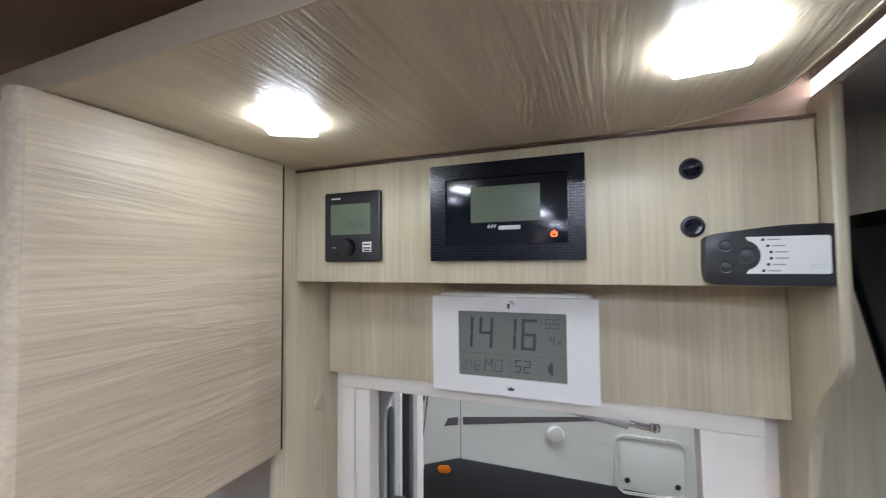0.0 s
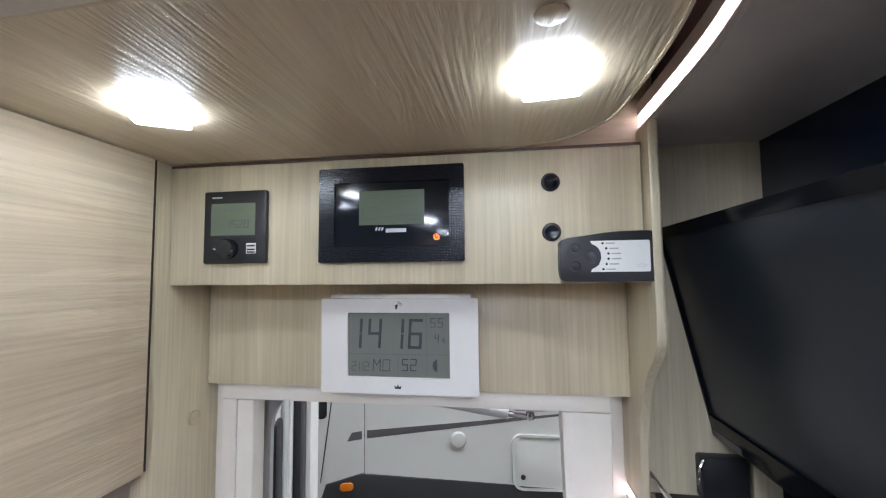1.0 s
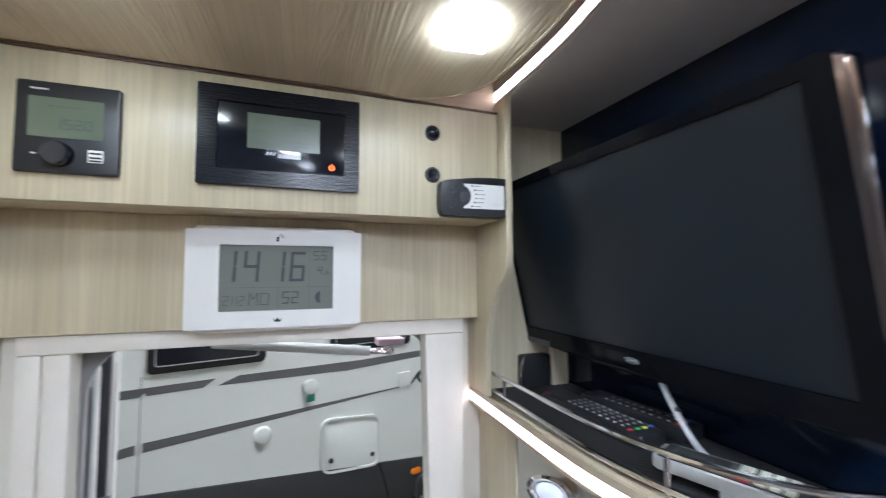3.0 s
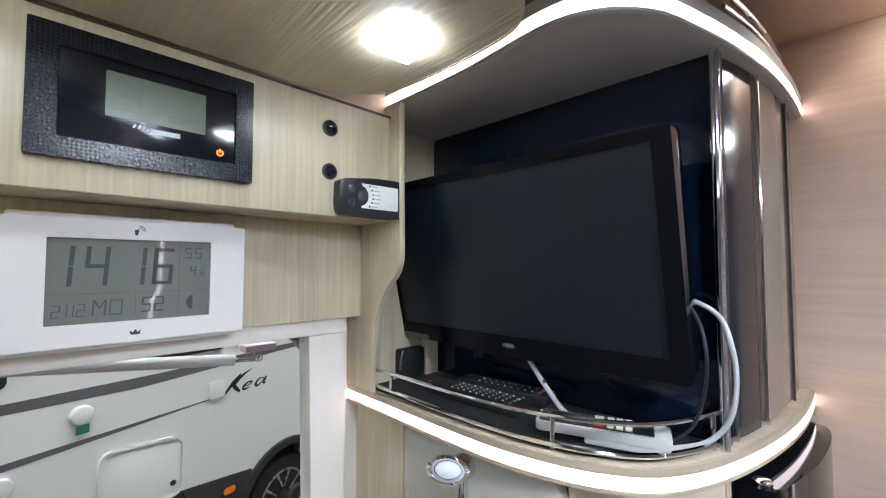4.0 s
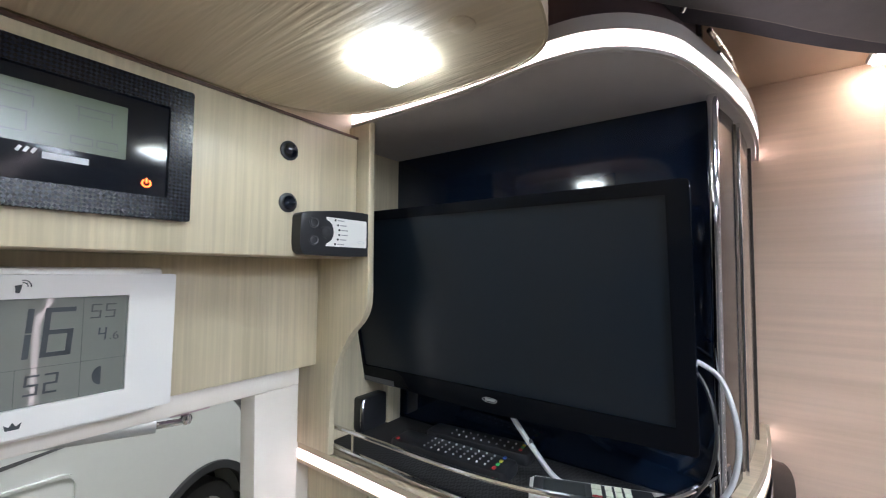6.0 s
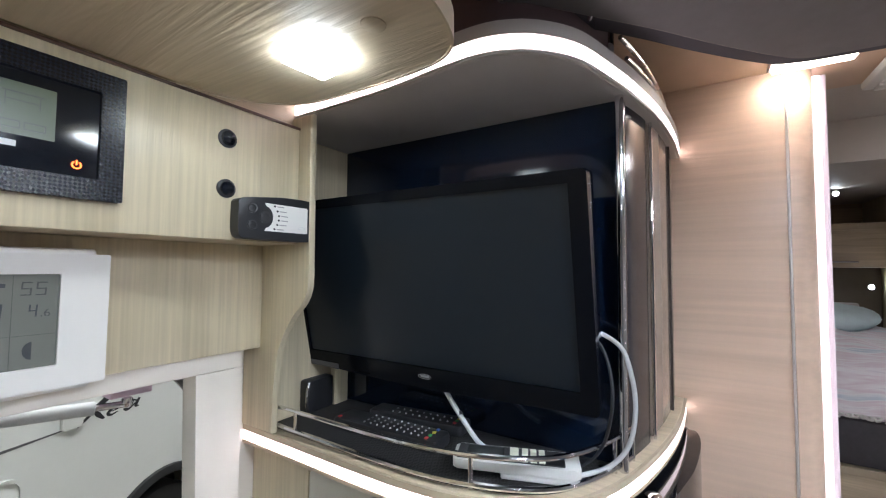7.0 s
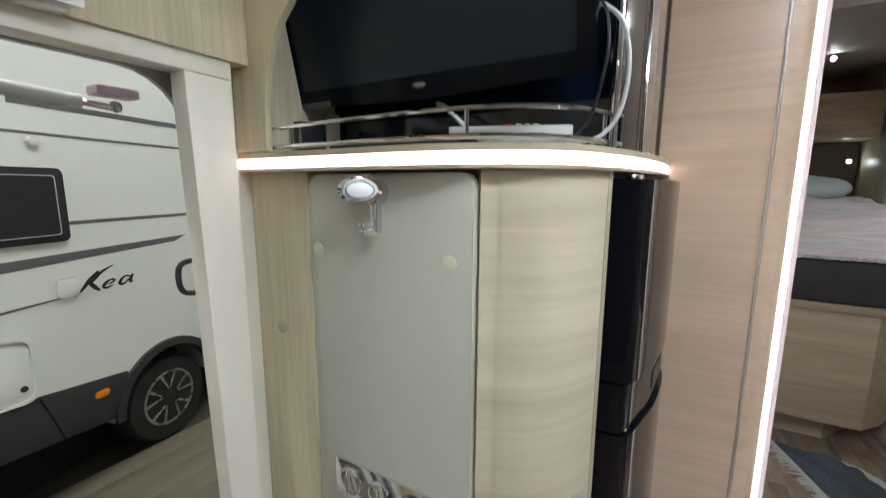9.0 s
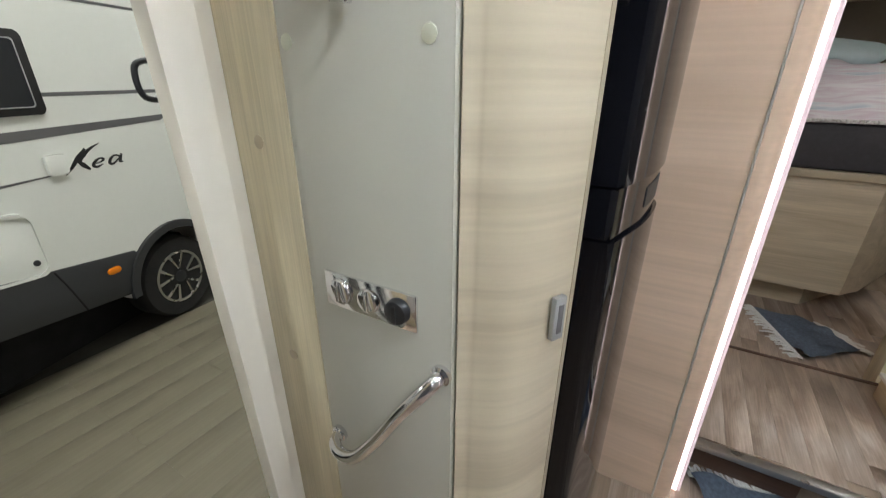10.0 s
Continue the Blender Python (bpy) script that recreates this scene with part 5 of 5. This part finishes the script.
part("stripe", slab([(-0.88, 0.395), (-0.78, 0.405), (-0.78, 0.460), (-0.85, 0.452)], (0.0, 0.002), 0.0, None, vf), STRIPE, van, "grey decal stripe")
part("stripe", slab([(-0.745, 0.408), (0.95, 0.497), (0.95, 0.505), (-0.745, 0.462)], (0.0, 0.002), 0.0, None, vf), STRIPE, van, "tapered grey decal stripe")
for s0, s1 in ((-0.74, -0.09), (0.36, 1.04)):
    wnd = part("window", flat(s0, s1, 0.85, 1.29, 0.0, 0.02, 0.006, 0.03), TYRE, van, "black-framed window")
    part("pane", flat(s0 + 0.04, s1 - 0.05, 0.895, 1.245, 0.0205, 0.024, 0.0, 0.02), GLOSS, wnd, "dark glass pane")
    part("pane_trim", ring(round_rect(s0 + 0.036, s1 - 0.046, 0.891, 1.249, 0.02, 5), round_rect(s0 + 0.042, s1 - 0.052, 0.897, 1.243, 0.018, 5), (0.0202, 0.0262), None, vf), GREY_PLASTIC, wnd, "thin grey pane trim")
hatch_f = lambda s, z, w: vf(s, z - 0.11 * (s - 0.31), w)
hatch = part("hatch", slab(round_rect(0.31, 0.755, 0.0, 0.365, 0.06, 5), (0.0, 0.010), 0.004, None, hatch_f), BODY, van, "white service hatch")
part("hatch_frame", ring(round_rect(0.295, 0.77, -0.015, 0.38, 0.075, 5), round_rect(0.312, 0.753, 0.002, 0.363, 0.06, 5), (0.0, 0.022), None, hatch_f), BODY, hatch, "raised white hatch frame")
for s in (0.375, 0.705):
    part("hatch_lock", turned([(0.018, 0), (0.018, 0.006), (0.012, 0.009)], hatch_f(s, 0.075, 0.010), VN, 16), BLACK, hatch, "black hatch lock")
for s, z, r in ((-0.10, 0.36, 0.058), (0.215, 0.625, 0.055), (0.92, 1.437, 0.032)):
    part("round_cap", turned([(r, 0), (r, 0.012), (r * 0.85, 0.024), (r * 0.4, 0.03)], vf(s, z, 0), VN, 26), BODY, van, "white round cap")
part("skirt_seam", tube([vf(s, z, 0.0125) for s, z in ((0.765, -0.06), (0.80, -0.16), (0.84, -0.30), (0.86, -0.38))], 0.006, 6), UNDER, van, "dark seam in the skirt")
part("door_seam", tube([vf(s, z, 0.001) for s, z in ((-0.945, 1.02), (-0.97, 0.817), (-1.012, 0.48), (-1.056, 0.134))], 0.004, 6), UNDER, van, "dark cab door seam")
part("panel_seam", tube([vf(-0.762, z, 0.0005) for z in (0.172, 0.5, 0.84)], 0.0025, 6), STRIPE, van, "fine body panel seam")
part("grab_recess", flat(-1.088, -1.018, 0.560, 0.735, 0.0, 0.012, 0.004, 0.025), BLACK, van, "black cab door recess")
part("tag", flat(0.185, 0.245, 0.525, 0.575, 0.02, 0.026, 0.002), TAG, van, "green hanging tag")
part("square_cap", flat(0.935, 1.045, 0.50, 0.62, 0.0, 0.025, 0.008, 0.015), BODY, van, "white square cap")
part("side_marker", flat(1.055, 1.145, -0.225, -0.180, 0.012, 0.024, 0.004, 0.018), AMBER, van, "amber side marker")
part("side_marker", flat(-0.925, -0.835, 0.075, 0.125, 0.012, 0.024, 0.004, 0.02), AMBER, van, "amber side marker")
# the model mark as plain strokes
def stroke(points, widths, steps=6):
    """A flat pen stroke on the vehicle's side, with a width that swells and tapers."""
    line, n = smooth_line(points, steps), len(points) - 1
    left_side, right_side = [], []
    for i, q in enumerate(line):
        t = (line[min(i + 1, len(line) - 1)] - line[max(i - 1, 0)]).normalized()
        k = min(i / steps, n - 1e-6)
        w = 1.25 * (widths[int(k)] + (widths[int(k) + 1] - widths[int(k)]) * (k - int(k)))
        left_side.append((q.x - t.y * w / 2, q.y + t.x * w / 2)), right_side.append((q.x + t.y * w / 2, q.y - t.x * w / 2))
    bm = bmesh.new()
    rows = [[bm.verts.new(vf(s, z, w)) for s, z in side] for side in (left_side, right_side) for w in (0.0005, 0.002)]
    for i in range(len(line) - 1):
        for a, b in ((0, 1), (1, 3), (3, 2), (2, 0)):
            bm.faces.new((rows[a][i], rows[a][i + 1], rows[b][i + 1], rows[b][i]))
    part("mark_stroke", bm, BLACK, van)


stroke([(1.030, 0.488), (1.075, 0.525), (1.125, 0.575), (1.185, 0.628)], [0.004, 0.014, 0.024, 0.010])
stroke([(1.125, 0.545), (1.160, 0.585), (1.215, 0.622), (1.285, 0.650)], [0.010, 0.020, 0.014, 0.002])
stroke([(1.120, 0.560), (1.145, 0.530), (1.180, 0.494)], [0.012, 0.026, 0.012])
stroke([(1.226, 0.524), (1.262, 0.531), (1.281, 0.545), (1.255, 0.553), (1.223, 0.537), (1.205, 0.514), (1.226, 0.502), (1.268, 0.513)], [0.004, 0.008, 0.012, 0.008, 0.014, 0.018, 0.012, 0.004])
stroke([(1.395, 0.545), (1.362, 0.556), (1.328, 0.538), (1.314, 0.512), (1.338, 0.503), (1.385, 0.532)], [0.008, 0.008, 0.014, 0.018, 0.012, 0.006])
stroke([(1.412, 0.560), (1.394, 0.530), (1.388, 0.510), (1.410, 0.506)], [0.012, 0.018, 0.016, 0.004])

# ---- floor planks inside ----
PLANK = wood("plank_vinyl_piece", 0, (0.48, 0.38, 0.305), (0.26, 0.195, 0.15), 0.30, 0.9, 0.4, 0.1, 0.2)
nd, ln = PLANK.node_tree.nodes, PLANK.node_tree.links
info, scale, mixer = nd.new("ShaderNodeObjectInfo"), nd.new("ShaderNodeMapRange"), nd.new("ShaderNodeMix")
scale.inputs[3].default_value, scale.inputs[4].default_value = 0.84, 1.09
mixer.data_type, mixer.blend_type = "RGBA", "MULTIPLY"
mixer.inputs[0].default_value = 1.0
place, spread = nd.new("ShaderNodeVectorMath"), nd.new("ShaderNodeMath")
spread.operation, spread.inputs[1].default_value = "MULTIPLY", 37.0
coords = [n for n in nd if n.bl_idname == "ShaderNodeTexCoord"][0]
targets = [link.to_socket for link in coords.outputs["Object"].links]
ln.new(info.outputs["Random"], spread.inputs[0]), ln.new(coords.outputs["Object"], place.inputs[0]), ln.new(spread.outputs[0], place.inputs[1])
for socket in targets:
    ln.new(place.outputs[0], socket)
old = nd["Principled BSDF"].inputs["Base Color"].links[0].from_socket
ln.new(info.outputs["Random"], scale.inputs[0]), ln.new(old, mixer.inputs[6]), ln.new(scale.outputs[0], mixer.inputs[7])
ln.new(mixer.outputs[2], nd["Principled BSDF"].inputs["Base Color"])
plank_mesh = finish(box(-0.5997, 0.5997, -0.0321, 0.0321, -0.0015, 0.0015, 0.0003), "plank", PLANK)
rnd = random.Random(11)
for owner, x0, nx_, z, x_end in ((bpy.data.objects["floor_rear"], 0.5, 2, 0.1137, 1.650), (bpy.data.objects["floor_bed"], 1.67, 2, -0.0203, 2.9), (bpy.data.objects["floor"], -0.56, 3, 0.0017, 1.106)):
    for j in range(17):
        shift = rnd.uniform(0.0, 0.55)
        for i in range(nx_ + 1):
            a0, a1 = x0 + 1.2 * i - 0.5997 + shift - 0.3, x0 + 1.2 * i + 0.5997 + shift - 0.3
            a0, a1 = max(a0, 1.1165 if owner.name == "floor_rear" else (1.6705 if owner.name == "floor_bed" else -2.0)), min(a1, x_end)
            if a1 - a0 < 0.03:
                continue
            pl = new("plank", plank_mesh)
            pl.parent = owner
            pl.location = ((a0 + a1) / 2, -0.56 - 0.0645 * j, z)
            pl.scale = ((a1 - a0) / 1.1994, 1, 1)
